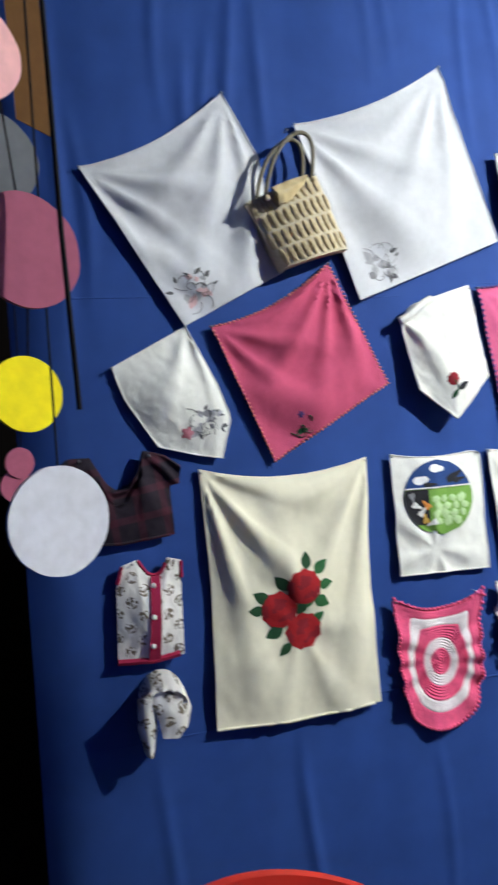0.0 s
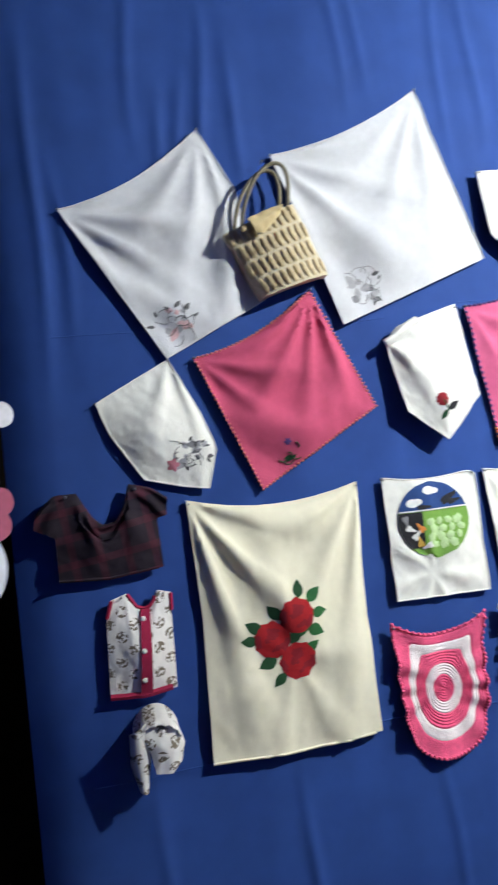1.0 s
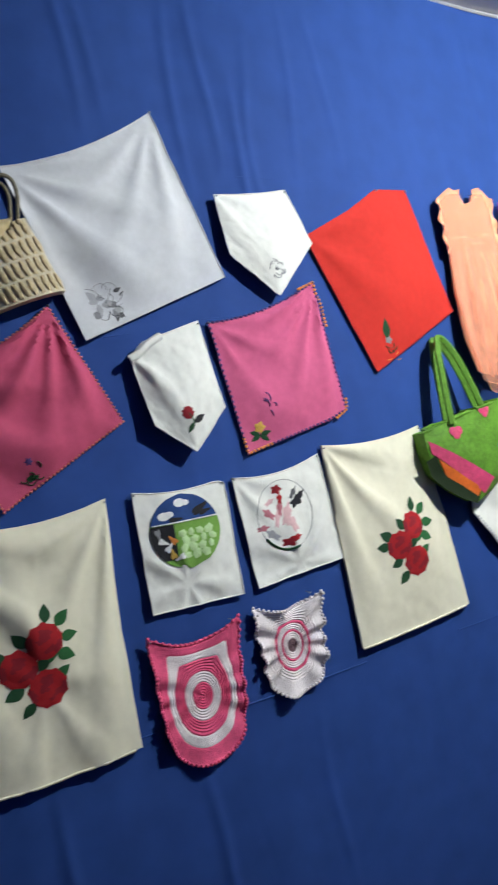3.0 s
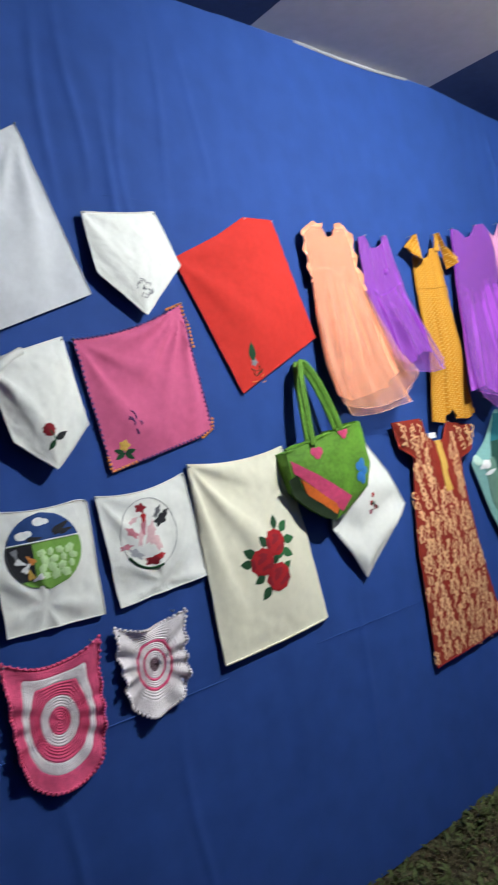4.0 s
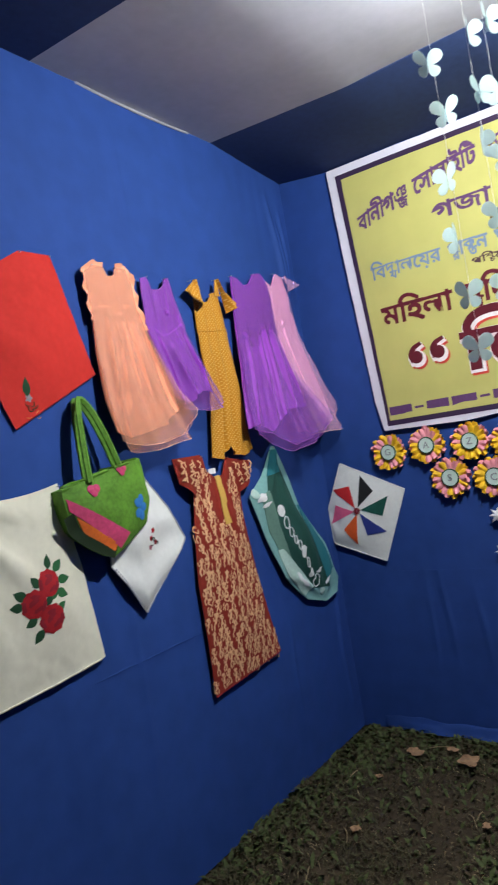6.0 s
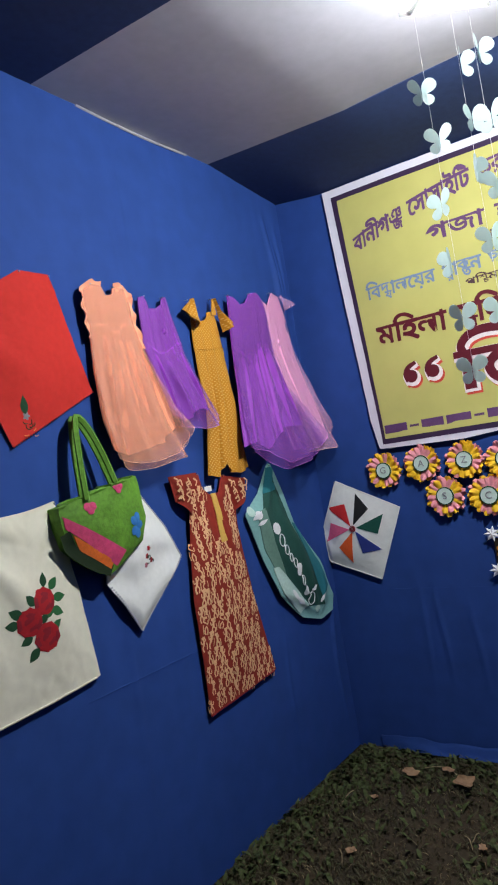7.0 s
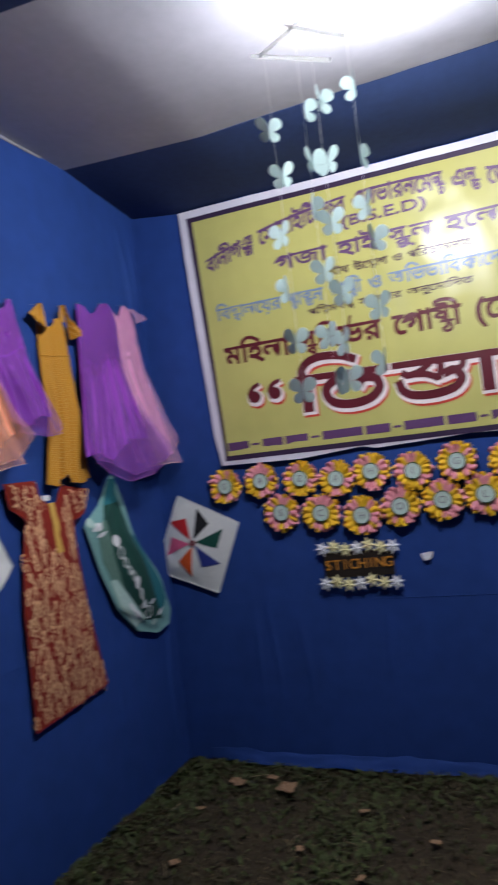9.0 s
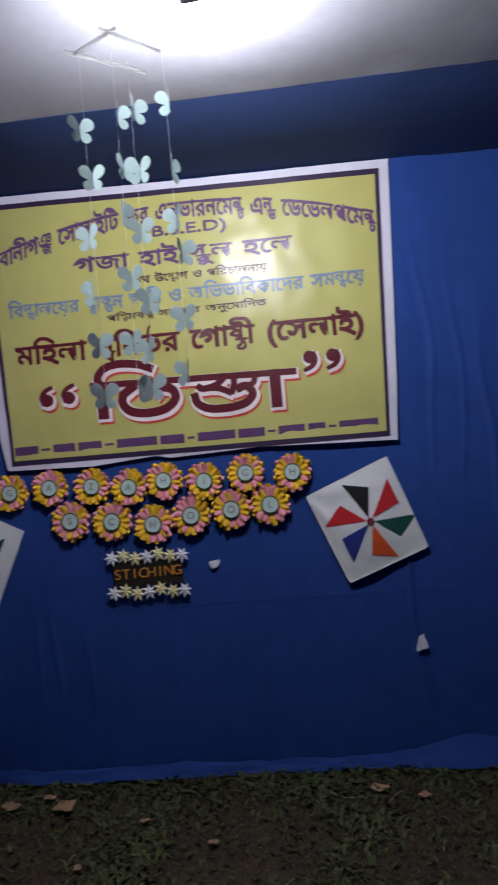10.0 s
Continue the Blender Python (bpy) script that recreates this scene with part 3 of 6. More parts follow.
tl, tr, bl, br = (0.06, 1.985), (0.40, 2.15), (0.21, 1.62), (0.56, 1.815)
e = (sag(tl, tr, 0.03), [tr, br], [br, bl], [bl, tl])
t, y = cloth("pink_kerchief", "rose pink cotton kerchief with ochre scalloped edge", "kerchief", e[0], [bl, br], [tl, bl], [tr, br], PINK,
             drape(0.015, rays=((1, 0, 15, 0.018, 0.4), (0, 0, 12, 0.010, 0.8)), swags=((1.9, 0.024, 0.42),), puff=0.03, seed=2), pins=(tl, tr))
part("crochet_edge", scallops(edge_points(*e), y, 0.0048), simple("scallop_ochre", (0.52, 0.16, 0.14)), t, "ochre and pink crochet scallops")
part("embroidered_flower", blob(bmesh.new(), 0.285, 1.74, 0.012, y, 6, 0.5), THREAD["violet"], t, "violet stitched flower")
part("embroidered_stems", stitches(bmesh.new(), 0.285, 1.71, 0.06, y, 7, rnd, 0.0016), THREAD["dark_green"], t)
part("embroidered_leaf", leaf_shape(bmesh.new(), 0.275, 1.695, 0.035, 0.1, y), THREAD["dark_green"], t)

tl, tr, bl, br = (0.87, 2.08), (1.27, 2.195), (0.935, 1.67), (1.325, 1.765)
e = (sag(tl, tr, 0.025), [tr, br], [br, (1.25, 1.74), bl], [bl, tl])
t, y = cloth("pink_kerchief", "mauve pink cotton kerchief with dark violet scalloped edge", "kerchief", e[0], [bl, (1.25, 1.735), br], [tl, bl], [tr, br], MAUVE_PINK,
             drape(0.015, rays=((1, 0, 15, 0.015, 0.6), (0, 0, 11, 0.008, 0.8)), swags=((1.5, 0.014, 0.35),), puff=0.02, seed=9), pins=(tl, tr))
part("crochet_edge", scallops(edge_points(*e, step=0.016), y, 0.0065), THREAD["violet"], t, "dark violet crochet scallops")
part("corner_edge", scallops(edge_points([(1.30, 2.05), tr, (1.20, 2.17)], [(1.33, 1.80), br, (1.27, 1.735)], [(1.02, 1.69), bl, (0.925, 1.73)], step=0.012), y, 0.0068), THREAD["orange"], t, "orange crochet corner")
part("embroidered_flower", blob(bmesh.new(), 0.985, 1.745, 0.020, y, 5, 0.35), THREAD["gold"], t, "yellow stitched flower")
for a in (0.2, 2.8, -0.6, 3.6):
    part("embroidered_leaf", leaf_shape(bmesh.new(), 0.985, 1.722, 0.038, a, y), THREAD["dark_green"], t)
part("embroidered_stems", stitches(bmesh.new(), 1.02, 1.80, 0.06, y, 5, rnd, 0.002), THREAD["violet"], t)

t, y = cloth("red_kerchief", "plain red cotton kerchief with one embroidered flower", "kerchief",
             [(1.272, 2.352), (1.47, 2.445), (1.598, 2.522), (1.738, 2.525)], [(1.482, 1.879), (1.877, 2.074)], [(1.272, 2.352), (1.482, 1.879)], [(1.738, 2.525), (1.877, 2.074)], RED,
             drape(0.015, rays=((0, 0, 7, 0.010, 0.5),), puff=0.025, seed=3), pins=((1.275, 2.349), (1.60, 2.515), (1.735, 2.518)))
part("crochet_edge", scallops(edge_points([(1.877, 2.074), (1.482, 1.879), (1.272, 2.352)]), y, 0.005), simple("scallop_red", (0.42, 0.03, 0.03)), t)
part("embroidered_flower", blob(bmesh.new(), 1.548, 1.985, 0.016, y, 5, 0.4), THREAD["grey"], t, "grey stitched flower")
part("embroidered_leaf", leaf_shape(bmesh.new(), 1.545, 1.99, 0.07, 1.7, y), THREAD["dark_green"], t)
part("embroidered_stems", stitches(bmesh.new(), 1.55, 1.96, 0.05, y, 6, rnd, 0.0016), THREAD["dark_green"], t)
part("embroidered_line", stitches(bmesh.new(), 1.56, 1.925, 0.04, y, 3, rnd, 0.0016), THREAD["orange"], t)

t, y = cloth("folded_kerchief", "white kerchief folded to a point with small grey outline flower", "kerchief",
             sag((0.955, 2.475), (1.215, 2.50), 0.005), [(0.97, 2.285), (1.125, 2.15), (1.28, 2.32)], [(0.955, 2.475), (0.97, 2.285)], [(1.215, 2.50), (1.28, 2.32)], COTTON,
             drape(0.022, rays=((0, 0, 6, 0.008, 0.2),), puff=0.03, lift=0.015, seed=5), pins=((0.96, 2.47), (1.21, 2.49)), trim=COTTON)
part("embroidered_flower", stitches(bmesh.new(), 1.13, 2.235, 0.05, y, 12, rnd, 0.0013), THREAD["grey"], t, "grey stitched outline flower")
t, y = cloth("folded_kerchief", "white kerchief folded to a point with a red rose", "kerchief",
             [(0.605, 1.985), (0.64, 2.03), (0.83, 2.085)], [(0.64, 1.79), (0.755, 1.70), (0.865, 1.82)], [(0.605, 1.985), (0.64, 1.79)], [(0.83, 2.085), (0.865, 1.82)], COTTON,
             drape(0.026, rays=((0, 0, 7, 0.012, 0.7),), puff=0.03, lift=0.02, seed=6), pins=((0.625, 2.0), (0.825, 2.075)), trim=COTTON)
part("rolled_corner", cord(bmesh.new(), [(0.60, -0.035, 1.985), (0.63, -0.042, 2.0), (0.66, -0.042, 2.025), (0.70, -0.036, 2.045)], 0.012, 8), COTTON, t)
part("embroidered_rose", blob(bmesh.new(), 0.736, 1.814, 0.021, y, 9, 0.22), THREAD["dark_red"], t, "dark red stitched rose")
part("embroidered_leaf", leaf_shape(bmesh.new(), 0.752, 1.784, 0.045, 0.5, y), THREAD["black"], t)
part("embroidered_leaf", leaf_shape(bmesh.new(), 0.752, 1.784, 0.035, -2.2, y), THREAD["dark_green"], t)
part("embroidered_stems", ribbon(bmesh.new(), smooth_line([(0.736, 1.814), (0.752, 1.784), (0.736, 1.761)], 4), 0.004, y, 0.002), THREAD["dark_green"], t)


# ---- pillow covers with roses ----
def rose(t, y, x, z, r, rnd):
    whole = part("embroidered_rose", blob(bmesh.new(), x, z, r, y, 9, 0.14, rnd.uniform(0, 6), lift=0.002, n=36), THREAD["red"], t, "deep red stitched rose with layered petals")
    for ring, cnt in ((0.62, 7), (0.38, 5), (0.12, 2)):
        for k in range(cnt):
            a = 2 * math.pi * k / cnt + ring * 5 + r * 90
            part("petal", blob(bmesh.new(), x + ring * r * math.cos(a), z + ring * r * math.sin(a), r * 0.30, lambda px, pz: y(px, pz) - 0.001 - 0.002 * (1 - ring), 0, 0, a + 1.57, 1.6, 0.0012, 10),
                 THREAD["red"] if (k + cnt) % 3 else THREAD["dark_red"], whole)


def pillow_cover(label, top, bottom, left, right, center, size, depth, pins, seed):
    t, y = cloth("pillow_cover", label, "pillow cover", top, bottom, left, right, CREAM, depth, pins, n=(56, 72), thick=0.008)
    part("bottom_seam", hem(edge_points(bottom, step=0.02), y, 0.004), CREAM, t)
    rnd = random.Random(seed)
    cx, cz = center
    k = size / 0.125
    for dx, dz, a in ((0.035, 0.105, 1.45), (0.058, 0.092, 0.75), (0.066, 0.060, 0.0), (-0.066, 0.028, 2.6), (-0.015, 0.055, 2.3), (0.012, 0.014, 0.2), (0.046, -0.040, 0.6), (-0.034, -0.046, 3.5), (-0.014, -0.088, 3.9), (-0.080, 0.004, 3.0), (0.052, 0.028, -0.5), (0.005, -0.012, 1.0)):
        part("embroidered_leaf", leaf_shape(bmesh.new(), cx + k * dx, cz + k * dz, rnd.uniform(0.044, 0.056) * k, a, y, 0.62), THREAD["green"] if a < 1.0 else THREAD["dark_green"], t)
    for dx, dz, r in ((0.026, 0.060, 0.050), (-0.042, 0.004, 0.051), (0.022, -0.060, 0.053)):
        rose(t, y, cx + k * dx, cz + k * dz, r * k, rnd)
    return t


pillow_cover("cream cotton pillow cover with three embroidered red roses", sag((0.0, 1.615), (0.472, 1.612), 0.035), [(0.0, 0.935), (0.24, 0.925), (0.468, 0.932)],
             [(0.0, 1.615), (0.012, 1.3), (0.0, 0.935)], [(0.472, 1.612), (0.462, 1.25), (0.468, 0.932)], (0.225, 1.225), 0.125,
             drape(0.018, rays=((0, 0, 11, 0.020, 0.3), (1, 0, 11, 0.016, 0.9), (0.5, 0.62, 7, 0.007, 1.2)), swags=((1.5, 0.010, 0.4),), puff=0.03, lift=0.006, seed=1), ((0.005, 1.605), (0.467, 1.603)), 3)
pillow_cover("cream cotton pillow cover with small roses behind the green bag", sag((1.20, 1.66), (1.615, 1.675), 0.02), [(1.23, 0.99), (1.47, 1.0), (1.71, 1.02)],
             [(1.20, 1.66), (1.215, 1.3), (1.23, 0.99)], [(1.615, 1.675), (1.67, 1.35), (1.71, 1.02)], (1.465, 1.285), 0.125,
             drape(0.018, rays=((0, 0, 10, 0.016, 0.3), (1, 0, 10, 0.008, 0.9)), puff=0.03, lift=0.006, seed=8), ((1.205, 1.65), (1.61, 1.665)), 5)


# ---- square embroidered cloths ----
t, y = cloth("landscape_embroidery", "white cloth with a round embroidered landscape of sky and field", "embroidery",
             sag((0.55, 1.612), (0.80, 1.605), 0.012), [(0.557, 1.268), (0.843, 1.262)], [(0.55, 1.612), (0.557, 1.268)], [(0.80, 1.605), (0.835, 1.602), (0.843, 1.262)], COTTON,
             drape(0.015, rays=((0.4, 0.8, 7, 0.008, 0.2),), puff=0.018, seed=3), pins=((0.553, 1.606), (0.828, 1.60)), trim=COTTON)
cx, cz, R = 0.688, 1.482, 0.107


def disc_band(z0, z1, y, lift, x0=-1.0, x1=1.0, n=14):
    """The part of the round picture between two heights."""
    bm = bmesh.new()
    rows = []
    for j in range(9):
        h = z0 + (z1 - z0) * j / 8
        w = math.sqrt(max(0.0, R * R - h * h))
        a, b = max(-w, x0 * R), min(w, x1 * R)
        rows.append([bm.verts.new((cx + a + (b - a) * i / n, y(cx + a + (b - a) * i / n, cz + h) - lift, cz + h)) for i in range(n + 1)])
    for a, b in zip(rows, rows[1:]):
        for i in range(n):
            bm.faces.new((a[i], a[i + 1], b[i + 1], b[i]))
    return bm


part("stitched_sky", disc_band(0.030, R * 0.999, y, 0.003), THREAD["sky"], t, "dark blue stitched sky")
part("stitched_field", disc_band(-R * 0.999, 0.026, y, 0.003), THREAD["lime"], t, "bright green stitched field")
part("stitched_path", disc_band(-0.075, 0.024, y, 0.0045, -1, -0.35), THREAD["black"], t, "black stitched trees")
part("stitched_horizon", cord(bmesh.new(), [(cx - 0.1 + 0.2 * k / 8, y(cx - 0.1 + 0.025 * k, cz + 0.028) - 0.005, cz + 0.028) for k in range(9)], 0.002, 5), THREAD["white"], t)
for dx, dz, r in ((-0.060, 0.050, 0.012), (-0.045, 0.053, 0.009), (-0.008, 0.082, 0.012), (0.010, 0.080, 0.008)):
    part("stitched_cloud", blob(bmesh.new(), cx + dx, cz + dz, r, lambda a, b: y(a, b) - 0.003, 0, 0, 0, 1.5, 0.001), THREAD["white"], t)
for dx, dz, r, st, tu in ((0.05, 0.055, 0.012, 2.8, 0.5), (0.065, 0.045, 0.008, 3.0, 0.2), (-0.03, 0.037, 0.007, 3.5, 0.0)):
    part("stitched_cloud", blob(bmesh.new(), cx + dx, cz + dz, r, lambda p, q: y(p, q) - 0.003, 3, 0.3, tu, st, 0.001), THREAD["black"], t, "black stitched streak")
for k in range(16):
    a, b = -0.015 + 0.028 * (k % 4) + 0.008 * (k // 4 % 2), -0.005 - 0.021 * (k // 4)
    if math.hypot(a, b) < R * 0.9:
        part("stitched_bush", blob(bmesh.new(), cx + a, cz + b, 0.0115 + 0.002 * math.sin(k * 5), lambda p, q: y(p, q) - 0.003, 5, 0.18, k * 1.3, 1.3, 0.0018), THREAD["pale_green"], t)
for dx, dz, m in ((-0.06, -0.04, "white"), (-0.075, -0.02, "white"), (-0.045, -0.02, "orange"), (-0.05, -0.06, "gold"), (-0.03, -0.07, "white"), (-0.085, 0.005, "grey")):
    part("stitched_patch", blob(bmesh.new(), cx + dx, cz + dz, 0.010, lambda p, q: y(p, q) - 0.005, 3, 0.5, dx * 90, 1.9, 0.0008), THREAD[m], t)

t, y = cloth("round_embroidery", "white cloth with a round outlined motif in red and black", "embroidery",
             sag((0.865, 1.605), (1.18, 1.635), 0.022), [(0.895, 1.265), (1.212, 1.292)], [(0.865, 1.605), (0.895, 1.265)], [(1.18, 1.635), (1.212, 1.292)], COTTON,
             drape(0.015, rays=((0, 0, 8, 0.008, 0.2), (0.5, 0.9, 7, 0.008, 0.2)), puff=0.018, seed=13), pins=((0.868, 1.60), (1.177, 1.628)), trim=COTTON)
cx, cz = 1.022, 1.468
ring = [(cx + 0.098 * math.cos(a), cz + 0.108 * math.sin(a)) for a in [2 * math.pi * k / 40 for k in range(41)]]
part("stitched_ring", cord(bmesh.new(), [(a, y(a, b) - 0.002, b) for a, b in ring], 0.0009, 5), THREAD["grey"], t, "thin grey stitched circle")
part("stitched_shade", cord(bmesh.new(), [(a, y(a, b) - 0.002, b) for a, b in ring[24:33]], 0.004, 5), THREAD["dark_green"], t)
for dx, dz, r, st, tu, m in ((-0.02, 0.08, 0.02, 1, 0, "dark_red"), (-0.015, 0.05, 0.012, 1.8, 1.5, "red"), (0.045, 0.035, 0.022, 1.5, 0.5, "black"), (0.06, 0.05, 0.012, 2.2, 0.6, "black"), (0.035, 0.06, 0.012, 2.2, 0.9, "shadow_grey"), (0.0, 0.0, 0.02, 2.2, 1.2, "pale_pink"), (0.015, -0.03, 0.02, 1.8, 2.0, "pale_pink"), (0.0, -0.085, 0.02, 1.7, 0.0, "dark_red"), (-0.055, -0.055, 0.016, 2, 2.5, "soft_grey"), (-0.06, 0.01, 0.016, 1.7, 2.4, "rose"),
                            (-0.035, -0.01, 0.012, 2.6, 1.3, "pale_pink"), (-0.085, -0.03, 0.012, 2.0, 0.1, "rose"), (0.02, -0.075, 0.013, 1.9, 0.1, "red"), (-0.02, 0.02, 0.012, 2.5, 1.4, "rose"), (-0.05, 0.045, 0.01, 2.2, 0.5, "pale_pink")):
    part("stitched_patch", blob(bmesh.new(), cx + dx, cz + dz, r * 0.85, y, 5, 0.4, tu, st * 1.2, 0.001), THREAD[m], t)


# ---- crochet mats ----
def crochet_mat(label, wide, outline, rings, mats, y0, ruffle, pins, shell, seed):
    """Rings of crochet rows about a centre, flat at the top, with a ruffled border. outline(a) gives the edge about the centre."""
    cx, cz = rings
    t = thing("crochet_mat", (cx, 0, cz - 0.19), label, "crochet mat")
    n = 96
    def at(q, a, up):
        ox, oz = outline(a)
        m = min(1.0, q * 1.04) ** 5
        ox, oz = ox * m + 0.85 * wide * math.cos(a) * (1 - m), oz * m + 1.05 * wide * math.sin(a) * (1 - m)
        return (cx + ox * q, -(y0 + up + 0.010 * q * q + ruffle * q ** 4 * (math.sin(11 * a + 2 * math.sin(2 * a) + seed) + 0.6 * math.sin(5 * a + 2 * seed)) + 0.004 * n3(ox * 9, oz * 9, seed)), cz + oz * q)
    for k, (q0, q1, m) in enumerate(mats):
        rows = max(2, int((q1 - q0) / 0.048) * 2)
        bm = bmesh.new()
        g = [[bm.verts.new(at(q0 + (q1 - q0) * j / rows, 2 * math.pi * i / n, 0.0028 * (j % 2))) for i in range(n)] for j in range(rows + 1)]
        for a, b in zip(g, g[1:]):
            for i in range(n):
                bm.faces.new((a[i], a[(i + 1) % n], b[(i + 1) % n], b[i]))
        r = bmesh.ops.extrude_face_region(bm, geom=bm.faces[:])
        bmesh.ops.translate(bm, vec=(0, 0.004, 0), verts=[e for e in r["geom"] if isinstance(e, bmesh.types.BMVert)])
        bmesh.ops.recalc_face_normals(bm, faces=bm.faces)
        part("crochet_ring", bm, m, t)
    bm = bmesh.new()
    for i in range(92):
        p = at(1.012, 2 * math.pi * i / 92, 0.002)
        bmesh.ops.create_icosphere(bm, subdivisions=1, radius=1, matrix=Matrix.Translation(p) @ Matrix.Diagonal((0.0058, 0.004, 0.0058, 1)))
    part("shell_border", bm, shell, t, "scalloped crochet shell border")
    for x, z in pins:
        pin(t, x, z, -y0 - 0.01)


def shield(w, up, down, flare=1.12):
    """A flat-topped outline with two raised corners and a round foot."""
    def f(a):
        c, s = math.cos(a), math.sin(a)
        if s >= 0:
            k = 1 / max(abs(c) / (w * 1.0), s / up)
            x, z = c * k, s * k
            return (x * (1 + (flare - 1) * max(0, z / up)), z * (0.76 + 0.24 * (x / w) ** 2))
        k = 1 / ((abs(c) / w) ** 2.6 + (abs(s) / down) ** 2.6) ** (1 / 2.6)
        return (c * k, s * k)
    return f


crochet_mat("pink and white crochet mat with a scalloped ruffled border", 0.13, shield(0.125, 0.20, 0.185), (0.665, 1.01),
            ((0.01, 0.28, CROCHET_PINK), (0.28, 0.50, CROCHET_WHITE), (0.50, 0.74, CROCHET_PINK), (0.74, 0.86, CROCHET_WHITE), (0.86, 1.02, CROCHET_PINK)),
            0.014, 0.008, ((0.53, 1.20), (0.785, 1.20)), CROCHET_PINK, 1.0)
crochet_mat("small lilac white crochet mat with pink rings", 0.11, shield(0.108, 0.145, 0.145), (0.978, 1.07),
            ((0.01, 0.18, CROCHET_HOLE), (0.18, 0.36, CROCHET_WHITE), (0.36, 0.42, CROCHET_PINK), (0.42, 0.58, CROCHET_WHITE), (0.58, 0.65, CROCHET_PINK), (0.65, 1.0, CROCHET_WHITE)),
            0.016, 0.012, ((0.868, 1.19), (1.06, 1.215)), CROCHET_WHITE, 2.0)


# ---- woven handbag ----
def handbag():
    t = thing("woven_handbag", (0.24, 0, 2.13), "beige woven handbag with gold lining, hung between two towels", "handbag")
    tl, tr, bl, br = Vector((0.168, 2.300)), Vector((0.368, 2.378)), Vector((0.255, 2.125)), Vector((0.445, 2.18))
    def at(u, v):
        a, b = tl.lerp(tr, u), bl.lerp(br, u)
        p = a.lerp(b, v)
        return p.x, p.y
    def depth(u, v):
        return 0.055 + 0.035 * max(0, math.sin(math.pi * u)) ** 0.6 * (0.35 + 0.65 * v)
    f = lambda u, v: (at(u, v)[0], -depth(u, v), at(u, v)[1])
    part("body", sheet(20, 16, f, 0.04), WICKER_PALE, t)
    cols = 10
    for j, (v0, v1) in enumerate(((0.02, 0.22), (0.25, 0.47), (0.50, 0.72), (0.75, 0.97))):
        for i in range(cols):
            uc = (i + 0.5 + 0.5 * (j % 2) - 0.25) / cols
            if not 0.02 < uc < 0.98:
                continue
            bm = bmesh.new()
            vc, hv, hu = (v0 + v1) / 2, (v1 - v0) / 2, 0.45 / cols
            mid = bm.verts.new(Vector(f(uc, vc)) + Vector((0, -0.006, 0)))
            loop = []
            for k in range(12):
                a = 2 * math.pi * k / 12
                c, s = math.cos(a), math.sin(a)
                q = 1 / max(abs(c) + 0.35 * abs(s), abs(s))
                loop.append(bm.verts.new(Vector(f(uc + hu * c * q * 0.95, min(1, max(0, vc + hv * s * q)))) + Vector((0, -0.001, 0))))
            inner = [bm.verts.new(p.co.lerp(mid.co, 0.35) + Vector((0, -0.003, 0))) for p in loop]
            for k in range(12):
                m = (k + 1) % 12
                bm.faces.new((loop[k], loop[m], inner[m], inner[k]))
                bm.faces.new((inner[k], inner[m], mid))
            bmesh.ops.recalc_face_normals(bm, faces=bm.faces)
            part("woven_cell", bm, WICKER, t)
    part("lining", patch([(0.225, 2.325), (0.27, 2.345), (0.325, 2.362)], [(0.245, 2.285), (0.27, 2.288), (0.315, 2.335)], [(0.225, 2.325), (0.245, 2.285)], [(0.325, 2.362), (0.315, 2.335)],
                         lambda u, v: 0.098 + 0.012 * math.sin(math.pi * v) + 0.006 * n3(u * 5, v * 5), 14, 8), GOLD_LINING, t, "shiny gold satin lining flap")
    for dy, dx in ((-0.04, 0.0), (-0.085, 0.012)):
        pts = []
        for k in range(17):
            a = math.pi * k / 16
            x, z = 0.20 + dx + 0.065 - 0.065 * math.cos(a) + 0.035 * math.sin(a), 2.305 + 0.052 * (k / 16) + 0.145 * max(0, math.sin(a)) ** 0.8
            pts.append((x, dy, z))
        bm = cord(bmesh.new(), pts, 0.0055, 8)
        part("handle", bm, HANDLE, t, "dark braided handle")
        for p in (pts[0], pts[-1]):
            bm = bmesh.new()
            bmesh.ops.create_icosphere(bm, subdivisions=2, radius=0.008, matrix=Matrix.Translation((p[0], p[1] - 0.008, p[2] - 0.005)))
            part("rivet", bm, WICKER, t)
    pin(t, 0.30, 2.505, -0.03)


handbag()


# ---- small garments ----
t, y = cloth("plaid_blouse", "dark maroon plaid child's blouse with puffed sleeves", "blouse",
             [(-0.375, 1.625), (-0.33, 1.665), (-0.275, 1.665), (-0.24, 1.60), (-0.215, 1.578), (-0.185, 1.585), (-0.16, 1.62), (-0.145, 1.675), (-0.09, 1.66), (-0.05, 1.63)],
             [(-0.335, 1.45), (-0.21, 1.442), (-0.075, 1.455)], [(-0.375, 1.625), (-0.385, 1.585), (-0.335, 1.56), (-0.335, 1.45)], [(-0.05, 1.63), (-0.055, 1.585), (-0.08, 1.58), (-0.075, 1.455)], PLAID,
             drape(0.026, rays=((0.3, 0, 9, 0.012, 0.4), (0.75, 0, 9, 0.012, 0.4)), puff=0.02, seed=3), pins=((-0.30, 1.658), (-0.13, 1.66)))
part("waist_band", hem(edge_points([(-0.335, 1.452), (-0.21, 1.444), (-0.075, 1.457)]), y, 0.004), PLAID, t)
